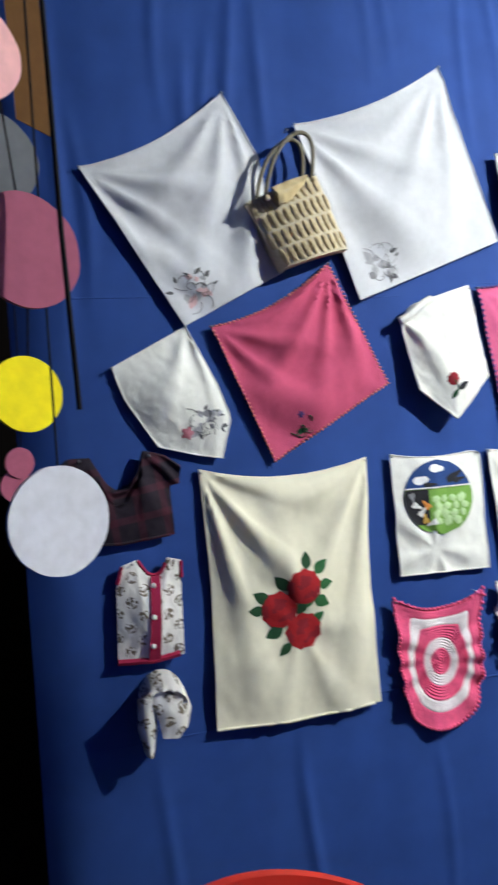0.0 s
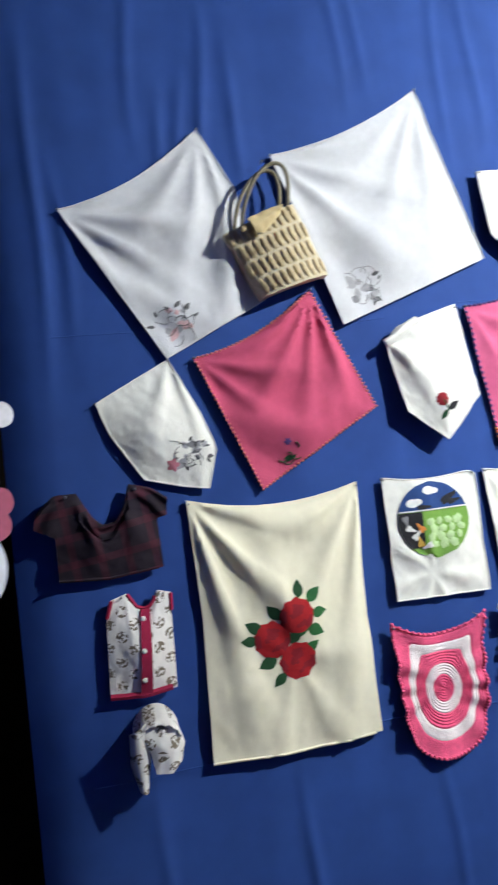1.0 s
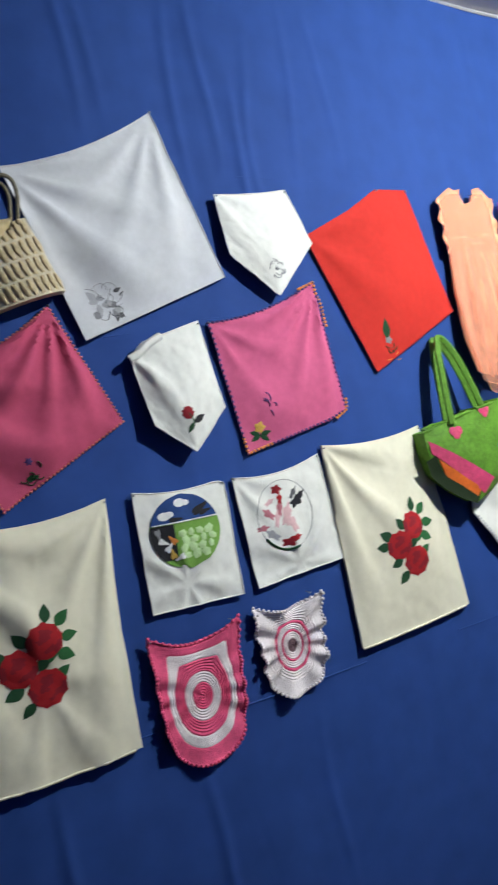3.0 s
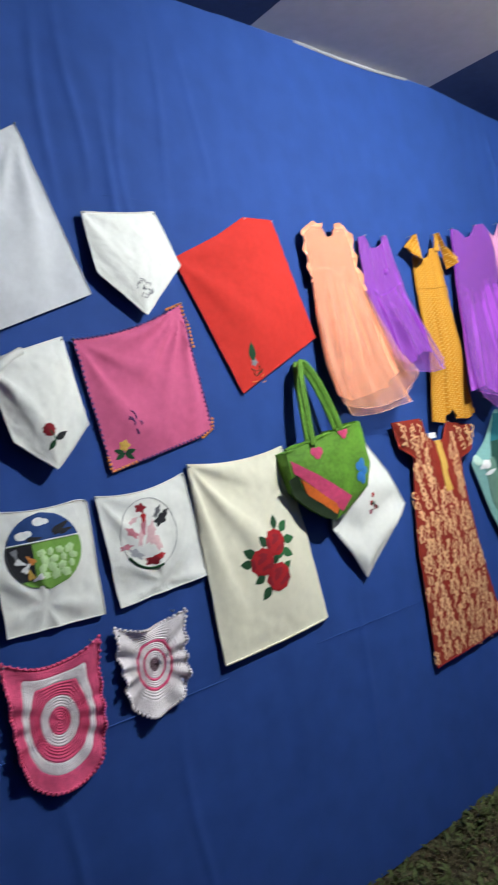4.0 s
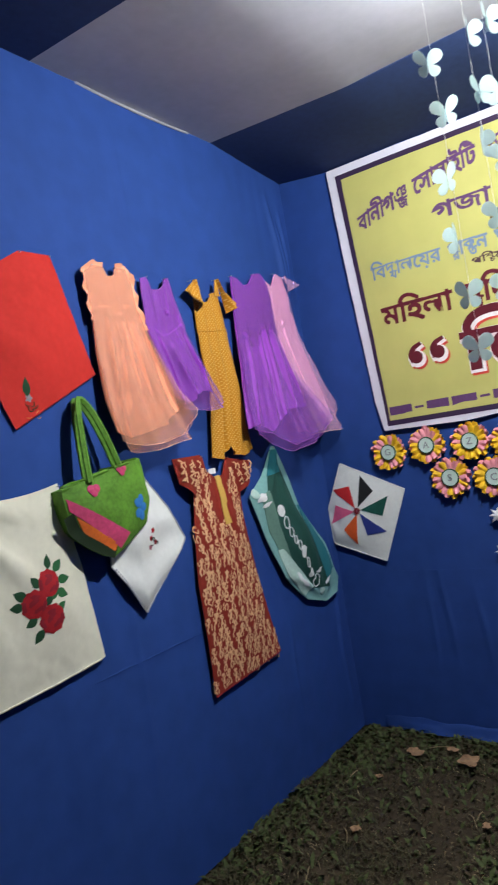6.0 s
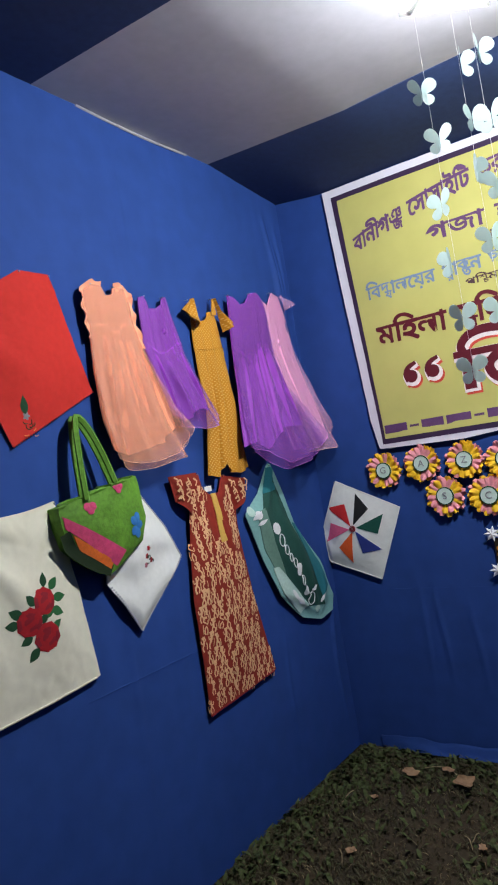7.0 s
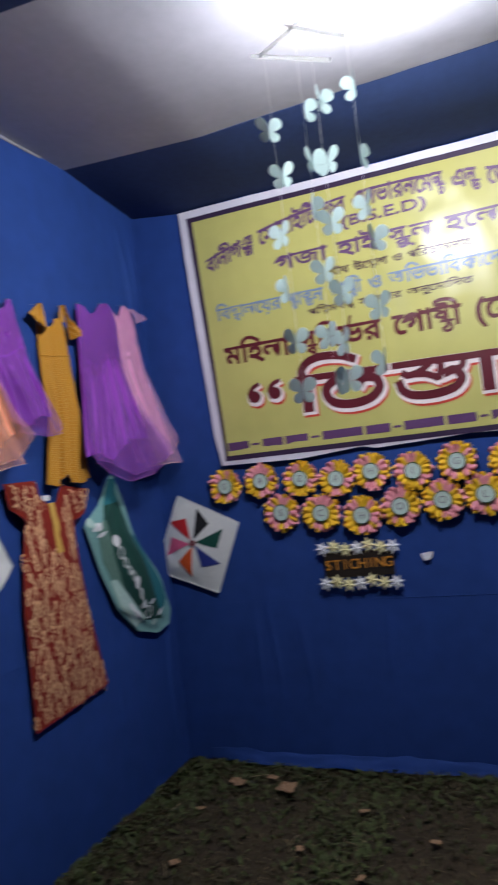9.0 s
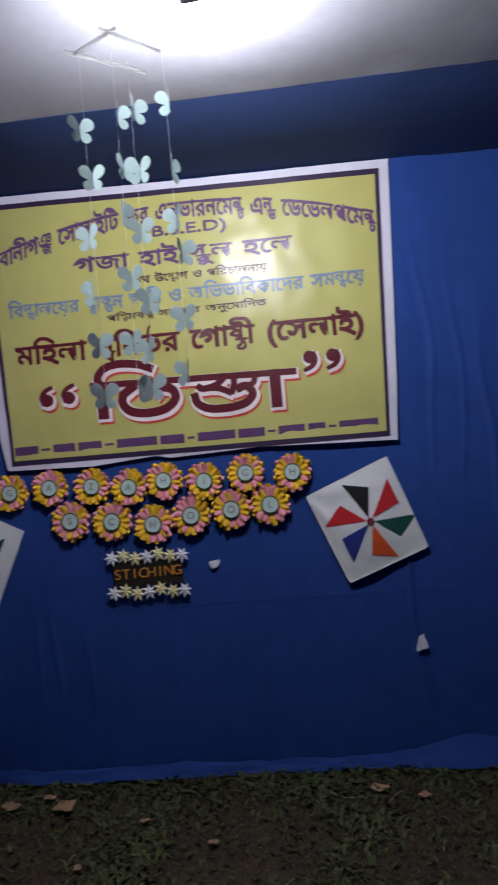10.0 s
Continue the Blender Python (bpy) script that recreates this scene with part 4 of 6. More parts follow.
t, y = cloth("baby_vest", "white printed sleeveless baby vest with crimson trim and buttons", "baby vest",
             [(-0.215, 1.388), (-0.175, 1.40), (-0.155, 1.365), (-0.135, 1.355), (-0.115, 1.365), (-0.10, 1.398), (-0.065, 1.388)], [(-0.24, 1.145), (-0.15, 1.138), (-0.072, 1.148)],
             [(-0.215, 1.388), (-0.232, 1.33), (-0.24, 1.145)], [(-0.065, 1.388), (-0.068, 1.33), (-0.072, 1.148)], BABY_PRINT,
             drape(0.026, rays=((0.2, 0, 7, 0.003, 0.4),), puff=0.03, seed=5), pins=((-0.19, 1.392), (-0.085, 1.39)))
part("bottom_trim", hem(edge_points([(-0.24, 1.15), (-0.15, 1.143), (-0.072, 1.153)]), y, 0.008), BABY_RED, t, "crimson hem band")
part("neck_trim", hem(edge_points([(-0.175, 1.398), (-0.155, 1.365), (-0.135, 1.355), (-0.115, 1.365), (-0.10, 1.396)]), y, 0.005), BABY_RED, t)
for e in ([(-0.215, 1.386), (-0.234, 1.33)], [(-0.066, 1.386), (-0.068, 1.33)]):
    part("armhole_trim", hem(edge_points(e), y, 0.005), BABY_RED, t)
part("placket", patch([(-0.146, 1.356), (-0.122, 1.356)], [(-0.165, 1.146), (-0.135, 1.146)], [(-0.146, 1.356), (-0.165, 1.146)], [(-0.122, 1.356), (-0.135, 1.146)],
                      lambda u, v: -y(-0.14, 1.35 - 0.2 * v) + 0.006, 4, 14), BABY_RED, t, "crimson button placket")
for z in (1.335, 1.26, 1.185):
    bm = bmesh.new()
    bmesh.ops.create_icosphere(bm, subdivisions=2, radius=1, matrix=Matrix.Translation((-0.142 - (1.335 - z) * 0.07, y(-0.14, z) - 0.009, z)) @ Matrix.Diagonal((0.007, 0.003, 0.007, 1)))
    part("button", bm, PLASTIC, t)


def baby_bonnet():
    t = thing("baby_bonnet", (-0.14, 0, 0.92), "white printed baby bonnet with hanging ear flap, pinned up", "baby bonnet")
    def crown(u, v):
        a, b = math.pi * (1 - u), math.pi / 2 * v
        x = -0.138 + 0.056 * math.cos(a) * (1 + 0.05 * n3(u * 6, v * 4))
        z = 1.05 + 0.062 * max(0, math.sin(a)) * (1 - 0.15 * v) - 0.012 * v
        return (x, -0.012 - 0.10 * math.sin(b) * (0.75 + 0.25 * math.sin(a)) + 0.006 * math.sin(14 * a) * v, z)
    part("crown", sheet(30, 14, crown, 0.004), BABY_PRINT, t)
    part("back_panel", patch([(-0.178, 1.082), (-0.13, 1.098), (-0.088, 1.082)], [(-0.150, 0.972), (-0.11, 0.962), (-0.084, 0.985)], [(-0.178, 1.082), (-0.158, 1.02), (-0.150, 0.972)], [(-0.088, 1.082), (-0.072, 1.03), (-0.084, 0.985)],
                             lambda u, v: 0.098 - 0.02 * u + 0.02 * math.sin(math.pi * u) * math.sin(3 * v) + 0.004 * n3(u * 5, v * 5), 16, 14), BABY_PRINT, t)
    part("ear_flap", patch([(-0.205, 1.075), (-0.165, 1.095)], [(-0.192, 0.928), (-0.172, 0.922)], [(-0.205, 1.075), (-0.208, 1.0), (-0.192, 0.928)], [(-0.165, 1.095), (-0.160, 1.0), (-0.172, 0.922)],
                           lambda u, v: 0.095 + 0.014 * math.sin(math.pi * u) - 0.02 * v, 8, 16), BABY_PRINT, t, "long printed ear flap")
    pin(t, -0.14, 1.108, -0.03)


baby_bonnet()


# ---- frocks on the line ----
def gathers(base, n, h, waist=0.3, phase=0.0, belly=0.025, flare=0.03, tilt=0.0):
    """A fitted bodice, and below the waist gathers that start fine and open into uneven folds."""
    def depth(u, v):
        s = max(0.0, (v - waist) / (1 - waist))
        d = base + flare * s + belly * max(0, math.sin(math.pi * u)) ** 0.7 * (0.6 + 0.4 * s)
        w = u + 0.06 * n3(u * 3, v * 1.3, phase) + tilt * (v - waist)
        g = 0.0
        for k, q in ((1.0, 1.0), (1.9, 0.38), (3.3, 0.08)):
            c = math.sin(2 * math.pi * n * k * w + phase * (1 + k))
            g += q * (1 - 2 * abs(c) ** 1.5) * (0.5 + n3(u * 5 * k, v * 1.1, phase + k) + (0.4 if k > 1 else 0.3) * (1 - s))
        d += h * g * min(1.0, 0.12 + 1.4 * s)
        d += 0.0045 * math.exp(-((v - waist) / 0.012) ** 2)
        d += 0.0035 * n3(u * 6, v * 9, phase) * (1 - s) + 0.0010 * n3(u * 14, v * 12, phase)
        return max(0.02, d)
    return depth


def frock(label, top, left, right, bottom, mat, depth, net=None, nets=(), edge=None, pins=()):
    """nets: the lower edges of the sheer layers that hang below the dress."""
    base = min(bottom, key=lambda p: p[1])
    t = thing("frock", (base[0], 0, base[1]), label, "frock", group="frocks on the wall")
    bm = patch(top, bottom, left, right, depth, 80, 60, 0.005)
    y = surface(bm)
    part("dress", bm, mat, t)
    for k, nb in enumerate(nets):
        line = [tuple(p) for p in smooth_line(nb, 6)]
        ed = lambda u, v: depth(u, v) + 0.004 + 0.010 * k * v + 0.030 * v ** 3 + 0.018 * v ** 3 * math.sin(8 * u + 3 + 2 * k) + 0.014 * v ** 3 * math.sin(19 * u + 2 * v + k) + 0.010 * v * v * n3(u * 11, v * 4, k)
        bm = patch(top, line, left[:-1] + [line[0]], right[:-1] + [line[-1]], ed, 90, 56, 0.0015)
        yn = surface(bm)
        part("net_overskirt", bm, net, t, "sheer tulle overskirt")
        part("net_hem", hem(edge_points(line, step=0.01), lambda a, b, d=0: yn(a, b + 0.004, -0.1), 0.0009), edge, t, "pale rolled tulle edge")
    for x, z in pins:
        pin(t, x, z, y(x, z - 0.01))
    return t, y


def ruffle(t, pts, y, width, mat, name="ruffle", waves=14):
    """A gathered strip along points."""
    bm = bmesh.new()
    n = 60
    rows = []
    for i in range(n + 1):
        p = along(pts, i / n)
        q = along(pts, min(1, i / n + 0.01)) - along(pts, max(0, i / n - 0.01))
        q = Vector((-q.y, q.x)).normalized()
        w = math.sin(waves * 2 * math.pi * i / n)
        rows.append([bm.verts.new((p.x + q.x * width * s + 0, y(p.x, p.y, -0.06) - 0.003 - 0.006 * s - 0.009 * w * s * s, p.y + q.y * width * s * (1 + 0.10 * w))) for s in (-0.8, -0.2, 0.4, 1.0)])
    for a, b in zip(rows, rows[1:]):
        for k in (0, 1, 2):
            bm.faces.new((a[k], a[k + 1], b[k + 1], b[k]))
    r = bmesh.ops.extrude_face_region(bm, geom=bm.faces[:])
    bmesh.ops.translate(bm, vec=(0, 0.003, 0), verts=[e for e in r["geom"] if isinstance(e, bmesh.types.BMVert)])
    bmesh.ops.recalc_face_normals(bm, faces=bm.faces)
    part(name, bm, mat, t)


t, y = frock("peach child's frock with ruffled neck and tulle skirt", [(1.882, 2.48), (1.922, 2.509), (1.973, 2.507), (1.992, 2.47), (2.026, 2.477), (2.043, 2.51), (2.098, 2.512), (2.135, 2.463)],
             [(1.882, 2.48), (1.884, 2.404), (1.892, 2.287), (1.88, 2.135), (1.876, 1.951), (1.902, 1.836)], [(2.135, 2.463), (2.137, 2.394), (2.173, 2.258), (2.225, 2.12), (2.26, 2.005), (2.276, 1.915)],
             [(1.902, 1.836), (1.966, 1.808), (2.062, 1.826), (2.173, 1.85), (2.276, 1.915)], PEACH, gathers(0.03, 1.8, 0.017, 0.24, 0.4, tilt=0.1),
             PEACH_NET, ([(1.891, 1.791), (1.937, 1.755), (2.008, 1.744), (2.094, 1.749), (2.188, 1.769), (2.285, 1.793), (2.326, 1.894)],
                         [(1.891, 1.816), (1.937, 1.78), (2.008, 1.769), (2.094, 1.774), (2.188, 1.794), (2.285, 1.818), (2.326, 1.919)]), THREAD["apricot"], pins=((1.922, 2.509), (2.043, 2.51)))
ruffle(t, [(1.892, 2.287), (1.884, 2.404), (1.882, 2.48), (1.922, 2.509), (1.973, 2.507)], y, 0.017, PEACH, "shoulder_ruffle", 4)
ruffle(t, [(2.043, 2.51), (2.098, 2.512), (2.135, 2.463), (2.137, 2.394), (2.173, 2.258)], y, 0.017, PEACH, "shoulder_ruffle", 4)
t, y = frock("small purple sleeveless frock with tulle skirt", [(2.202, 2.493), (2.23, 2.499), (2.249, 2.447), (2.289, 2.447), (2.328, 2.47), (2.348, 2.506), (2.385, 2.516)],
             [(2.202, 2.493), (2.198, 2.401), (2.197, 2.26), (2.24, 2.108), (2.269, 1.967)], [(2.385, 2.516), (2.405, 2.435), (2.431, 2.356), (2.463, 2.249), (2.53, 2.072), (2.546, 1.989)],
             [(2.269, 1.967), (2.347, 1.933), (2.444, 1.991), (2.546, 1.989)], PURPLE, gathers(0.028, 2.3, 0.013, 0.40, 1.4, tilt=0.06),
             PURPLE_NET, ([(2.269, 1.931), (2.339, 1.906), (2.448, 1.894), (2.554, 1.927), (2.568, 1.975)],), THREAD["lilac"], pins=((2.23, 2.499), (2.348, 2.506)))
part("bow", blob(bmesh.new(), 2.32, 2.347, 0.018, y, 5, 0.4, lift=0.014), PURPLE, t, "small purple fabric rosette")
t, y = frock("mustard dotted sleeveless frock with flutter sleeves", [(2.551, 2.439), (2.579, 2.416), (2.64, 2.431), (2.667, 2.471), (2.709, 2.481), (2.742, 2.467)],
             [(2.551, 2.439), (2.544, 2.351), (2.542, 2.253), (2.546, 1.989), (2.483, 1.683)], [(2.742, 2.467), (2.761, 2.361), (2.78, 2.222), (2.808, 2.031), (2.809, 1.697)],
             [(2.483, 1.683), (2.54, 1.667), (2.596, 1.725), (2.623, 1.687), (2.709, 1.673), (2.809, 1.697)], MUSTARD, gathers(0.028, 1.5, 0.022, 0.24, 0.9, flare=0.02, tilt=0.05), pins=((2.546, 2.523), (2.718, 2.544)))
for a, b, c, d, e in ([(2.546, 2.523), (2.454, 2.458), (2.51, 2.443), (2.549, 2.371), (2.577, 2.416)], [(2.718, 2.544), (2.747, 2.486), (2.848, 2.433), (2.779, 2.382), (2.758, 2.442)]):
    part("flutter_sleeve", patch([a, (a[0] + 0.006, a[1])], [c, d], [a, b, c], [(a[0] + 0.006, a[1]), e, d], lambda u, v: 0.05 + 0.03 * v * math.sin(3.1 * u) + 0.012 * math.sin(9 * u + 2 * v), 14, 12, 0.004), MUSTARD, t)
for a, b in (((2.546, 2.523), (2.579, 2.416)), ((2.718, 2.544), (2.709, 2.481))):
    part("strap", patch([(a[0] - 0.004, a[1]), (a[0] + 0.012, a[1])], [(b[0] - 0.02, b[1] - 0.02), (b[0] + 0.02, b[1] - 0.02)], [(a[0] - 0.004, a[1]), (b[0] - 0.02, b[1] - 0.02)], [(a[0] + 0.012, a[1]), (b[0] + 0.02, b[1] - 0.02)], lambda u, v: 0.045 + 0.004 * v, 4, 8), MUSTARD, t)
part("waist_cord", hem(edge_points([(2.546, 2.281), (2.635, 2.284), (2.775, 2.303)]), y, 0.004), MUSTARD, t)
t, y = frock("pale pink frock with tulle layers, half behind the purple one", [(3.127, 2.623), (3.182, 2.598), (3.233, 2.571), (3.284, 2.65), (3.347, 2.638), (3.39, 2.541)],
             [(3.136, 2.626), (3.098, 2.297), (3.14, 2.008), (3.168, 1.752)], [(3.419, 2.545), (3.444, 2.439), (3.485, 2.215), (3.528, 2.024), (3.553, 1.798)],
             [(3.168, 1.752), (3.32, 1.743), (3.525, 1.799)], FROCK_PINK, gathers(0.022, 2.4, 0.010, 0.3, 2.2, belly=0.015, flare=0.09),
             PINK_NET, ([(3.159, 1.721), (3.281, 1.729), (3.415, 1.734), (3.539, 1.75), (3.571, 1.901)],), THREAD["apricot"], pins=((3.284, 2.65),))
part("net_sleeve", patch([(3.345, 2.631), (3.391, 2.65)], [(3.381, 2.544), (3.505, 2.602)], [(3.345, 2.631), (3.381, 2.544)], [(3.391, 2.65), (3.505, 2.602)], lambda u, v: 0.05 + 0.015 * math.sin(5 * u + 3 * v), 14, 12, 0.0015), PINK_NET, t, "sheer tulle sleeve")
t, y = frock("purple frock with wide sheer tulle skirt", [(2.846, 2.577), (2.892, 2.571), (2.934, 2.536), (2.986, 2.554), (3.031, 2.607), (3.112, 2.624), (3.188, 2.546)],
             [(2.846, 2.577), (2.835, 2.43), (2.821, 2.276), (2.769, 2.08), (2.72, 1.92), (2.681, 1.792)], [(3.188, 2.546), (3.199, 2.439), (3.206, 2.299), (3.227, 2.102), (3.229, 1.882)],
             [(2.681, 1.792), (2.777, 1.813), (2.86, 1.768), (3.032, 1.873), (3.247, 1.882)], PURPLE, gathers(0.045, 2.3, 0.017, 0.36, 0.2, flare=0.09, tilt=0.08),
             PURPLE_NET, ([(2.69, 1.757), (2.812, 1.719), (2.929, 1.656), (3.097, 1.676), (3.239, 1.713), (3.349, 1.725), (3.401, 1.802)],
                          [(2.69, 1.787), (2.812, 1.749), (2.929, 1.686), (3.097, 1.706), (3.239, 1.743), (3.349, 1.755), (3.401, 1.832)]), THREAD["lilac"], pins=((2.846, 2.577), (3.031, 2.607)))


# ---- printed kurti ----
t, y = cloth("printed_kurti", "rust red cotton kurti with cream print and yellow placket", "kurti",
             [(2.335, 1.63), (2.40, 1.70), (2.425, 1.70), (2.44, 1.63), (2.50, 1.585), (2.555, 1.60), (2.585, 1.66), (2.60, 1.68), (2.67, 1.64)], [(2.275, 0.655), (2.52, 0.67), (2.80, 0.69)],
             [(2.335, 1.63), (2.325, 1.53), (2.27, 1.15), (2.275, 0.655)], [(2.67, 1.64), (2.665, 1.43), (2.70, 1.1), (2.80, 0.69)], KURTI,
             drape(0.03, rays=((0.5, 0, 9, 0.008, 0.2),), puff=0.03, seed=2), pins=((2.41, 1.695), (2.60, 1.675)), n=(48, 90))
def kurti_print():
    """Cream upright marks with bent side strokes, in staggered rows."""
    rnd = random.Random(31)
    bm = bmesh.new()
    for j in range(15):
        z = 0.672 + 0.064 * j
        lo, hi = np.interp(z + 0.03, (0.65, 1.15, 1.53, 1.63), (2.275, 2.27, 2.325, 2.335)), np.interp(z + 0.03, (0.69, 1.1, 1.43, 1.64), (2.80, 2.70, 2.665, 2.67))
        for i in range(12):
            x = lo + 0.018 + 0.044 * (i + 0.5 * (j % 2)) + rnd.uniform(-0.008, 0.008)
            if x > hi - 0.014 or z > 1.60 or (z > 1.34 and 2.45 < x < 2.575):
                continue
            h, lean, flip = rnd.uniform(0.052, 0.070), rnd.uniform(-0.012, 0.012), rnd.choice((-1, 1))
            zz = z + rnd.uniform(-0.008, 0.008)
            def at(a, b):
                return (x + flip * a * 0.042 + lean * b, zz + b * h)
            for pts, w in (([at(0, 0.95), at(0.06, 0.7), at(-0.04, 0.45)], 0.012), ([at(-0.04, 0.5), at(-0.22, 0.25), at(-0.12, 0.0)], 0.0075), ([at(0.0, 0.5), at(0.22, 0.28), at(0.14, 0.02)], 0.0075),
                           ([at(0.02, 0.72), at(0.30, 0.86), at(0.16, 1.05)], 0.006), ([at(0.0, 0.72), at(-0.26, 0.62), at(-0.34, 0.85)], 0.006), ([at(-0.16, 1.04), at(0.20, 1.06)], 0.013), ([at(0.38, 0.1), at(0.44, 0.4), at(0.40, 0.62)], 0.005)):
                if rnd.random() < 0.9:
                    ribbon(bm, smooth_line(pts, 3), w * rnd.uniform(0.7, 1.15), y, 0.0016)
    return bm


part("printed_motif", kurti_print(), KURTI_PRINT, t, "cream upright printed marks")
for top, bot in ((((2.220, 1.702), (2.41, 1.705)), ((2.245, 1.59), (2.345, 1.515))), (((2.59, 1.675), (2.778, 1.645)), ((2.655, 1.50), (2.76, 1.545)))):
    part("sleeve", patch([top[0], top[1]], [bot[0], bot[1]], [top[0], bot[0]], [top[1], bot[1]], lambda u, v: 0.033 + 0.018 * math.sin(math.pi * u) * v, 14, 12), KURTI, t)
    bm = bmesh.new()
    for k in range(14):
        p = Vector(top[0]).lerp(Vector(top[1]), 0.12 + 0.76 * (k % 5) / 4).lerp(Vector(bot[0]).lerp(Vector(bot[1]), 0.15 + 0.7 * (k % 5) / 4), 0.32 + 0.24 * (k // 5))
        a = 1.2 + 0.9 * math.sin(k * 2.4)
        ribbon(bm, smooth_line([p, p + 0.022 * Vector((math.cos(a), math.sin(a))), p + 0.034 * Vector((math.cos(a + 0.8), math.sin(a + 0.8)))], 3), 0.008, lambda a, b: -0.033 - 0.018, 0.003)
    part("printed_motif", bm, KURTI_PRINT, t, "cream upright printed marks")
part("placket", patch([(2.492, 1.598), (2.528, 1.60)], [(2.50, 1.37), (2.545, 1.372)], [(2.492, 1.598), (2.50, 1.37)], [(2.528, 1.60), (2.545, 1.372)], lambda u, v: -y(2.515, 1.59 - 0.21 * v) + 0.004, 4, 12), THREAD["gold"], t, "yellow button placket")
part("neck_label", patch([(2.47, 1.635), (2.52, 1.635)], [(2.47, 1.61), (2.52, 1.61)], [(2.47, 1.635), (2.47, 1.61)], [(2.52, 1.635), (2.52, 1.61)], lambda u, v: 0.02, 2, 2), PAPER_WHITE, t)
part("hem", hem(edge_points([(2.275, 0.655), (2.52, 0.67), (2.80, 0.69)]), y, 0.004), THREAD["dark_red"], t)


# ---- teal oval pouch ----
t, y = cloth("painted_pouch", "teal and bottle green cloth pouch with white painted chain", "pouch",
             [(2.985, 1.69), (3.005, 1.70), (3.025, 1.69)], [(3.120, 0.86), (3.30, 0.805), (3.440, 0.825)], [(2.985, 1.69), (2.880, 1.56), (2.740, 1.465), (2.830, 1.22), (2.930, 1.02), (3.120, 0.86)],
             [(3.025, 1.69), (3.187, 1.35), (3.375, 1.12), (3.478, 0.90), (3.440, 0.825)], AQUA,
             drape(0.03, rays=((0.5, 1, 9, 0.014, 0.2), (0.5, 0, 6, 0.01, 0.2)), puff=0.05, seed=2), pins=((3.005, 1.69),), n=(36, 56))
part("dark_panel", conform([(2.930, 1.60), (3.000, 1.62)], [(3.097, 0.92), (3.332, 0.88)], [(2.930, 1.60), (2.825, 1.44), (2.930, 1.14), (3.097, 0.92)], [(3.000, 1.62), (3.064, 1.40), (3.220, 1.15), (3.332, 0.88)], y, 0.003, 20, 40), BOTTLE, t, "bottle green painted panel")
part("teal_panel", conform([(3.125, 1.37), (3.170, 1.36)], [(3.310, 0.93), (3.416, 0.97)], [(3.125, 1.37), (3.209, 1.16), (3.310, 0.93)], [(3.170, 1.36), (3.332, 1.13), (3.416, 0.97)], y, 0.0045, 10, 24), TEAL, t, "teal painted panel")
part("pale_panel", conform([(2.890, 1.17), (2.930, 1.17)], [(3.097, 0.885), (3.164, 0.92)], [(2.890, 1.17), (2.945, 1.03), (3.097, 0.885)], [(2.930, 1.17), (3.030, 1.06), (3.164, 0.92)], y, 0.0045, 8, 20), THREAD["mint"], t, "pale painted panel")
part("sage_panel", conform([(2.80, 1.46), (2.86, 1.48)], [(2.93, 1.12), (2.99, 1.10)], [(2.80, 1.46), (2.84, 1.27), (2.93, 1.12)], [(2.86, 1.48), (2.90, 1.30), (2.99, 1.10)], y, 0.0042, 8, 20), SAGE, t, "sage green painted panel")
part("tip", conform([(2.975, 1.68), (3.020, 1.68)], [(2.895, 1.55), (2.995, 1.56)], [(2.975, 1.68), (2.895, 1.55)], [(3.020, 1.68), (2.995, 1.56)], y, 0.0045, 6, 10), TEAL, t)
yp = lambda a, b: y(a, b) - 0.005
for x, z, r, m in ((2.925, 1.365, 0.036, "white"), (3.080, 1.125, 0.034, "white"), (3.142, 1.00, 0.026, "white"), (3.254, 0.875, 0.022, "mint"), (2.775, 1.475, 0.026, "mint"), (2.810, 1.45, 0.022, "white")):
    part("painted_bead", blob(bmesh.new(), x, z, r, yp, 0, 0, x * 9, 0.85, 0.001), THREAD[m], t)
for x, z, r in ((2.955, 1.30, 0.024), (2.985, 1.245, 0.019), (3.015, 1.20, 0.016), (3.050, 1.165, 0.019), (3.114, 1.06, 0.020), (3.195, 0.945, 0.026)):
    part("painted_ring", cord(bmesh.new(), [(x + r * math.cos(a), yp(x + r * math.cos(a), z + 1.3 * r * math.sin(a)), z + 1.3 * r * math.sin(a)) for a in [math.pi / 9 * j for j in range(19)]], 0.0030, 5), THREAD["white"], t)
for x, z, l, a in ((2.775, 1.43, 0.07, 0.6), (2.80, 1.40, 0.06, 0.4), (3.02, 1.03, 0.09, -0.9), (3.19, 0.99, 0.07, 0.2), (3.29, 0.90, 0.06, 0.8), (3.06, 0.98, 0.08, -0.7)):
    part("painted_stroke", leaf_shape(bmesh.new(), x, z, l, a, yp, 0.35), THREAD["white"], t)


# ---- green handbag and the kerchief behind it ----
t, y = cloth("folded_kerchief", "white kerchief with small red flower, behind the green bag", "kerchief",
             [(1.84, 1.70), (2.02, 1.67)], [(1.80, 1.33), (1.95, 1.115), (2.235, 1.36)], [(1.84, 1.70), (1.80, 1.33)], [(2.02, 1.67), (2.16, 1.50), (2.235, 1.36)], COTTON,
             lambda u, v: 0.026 + 0.03 * math.sin(math.pi * u) * math.sin(math.pi * min(1, v)) + 0.013 * max(0.0, v - 0.25) * math.sin(15 * (v - 0.22 * (2 * u - 1) ** 2) + 1) * math.sin(math.pi * u) ** 0.5 * 1.6 + 0.002 * n3(u * 7, v * 7), trim=THREAD["soft_grey"])
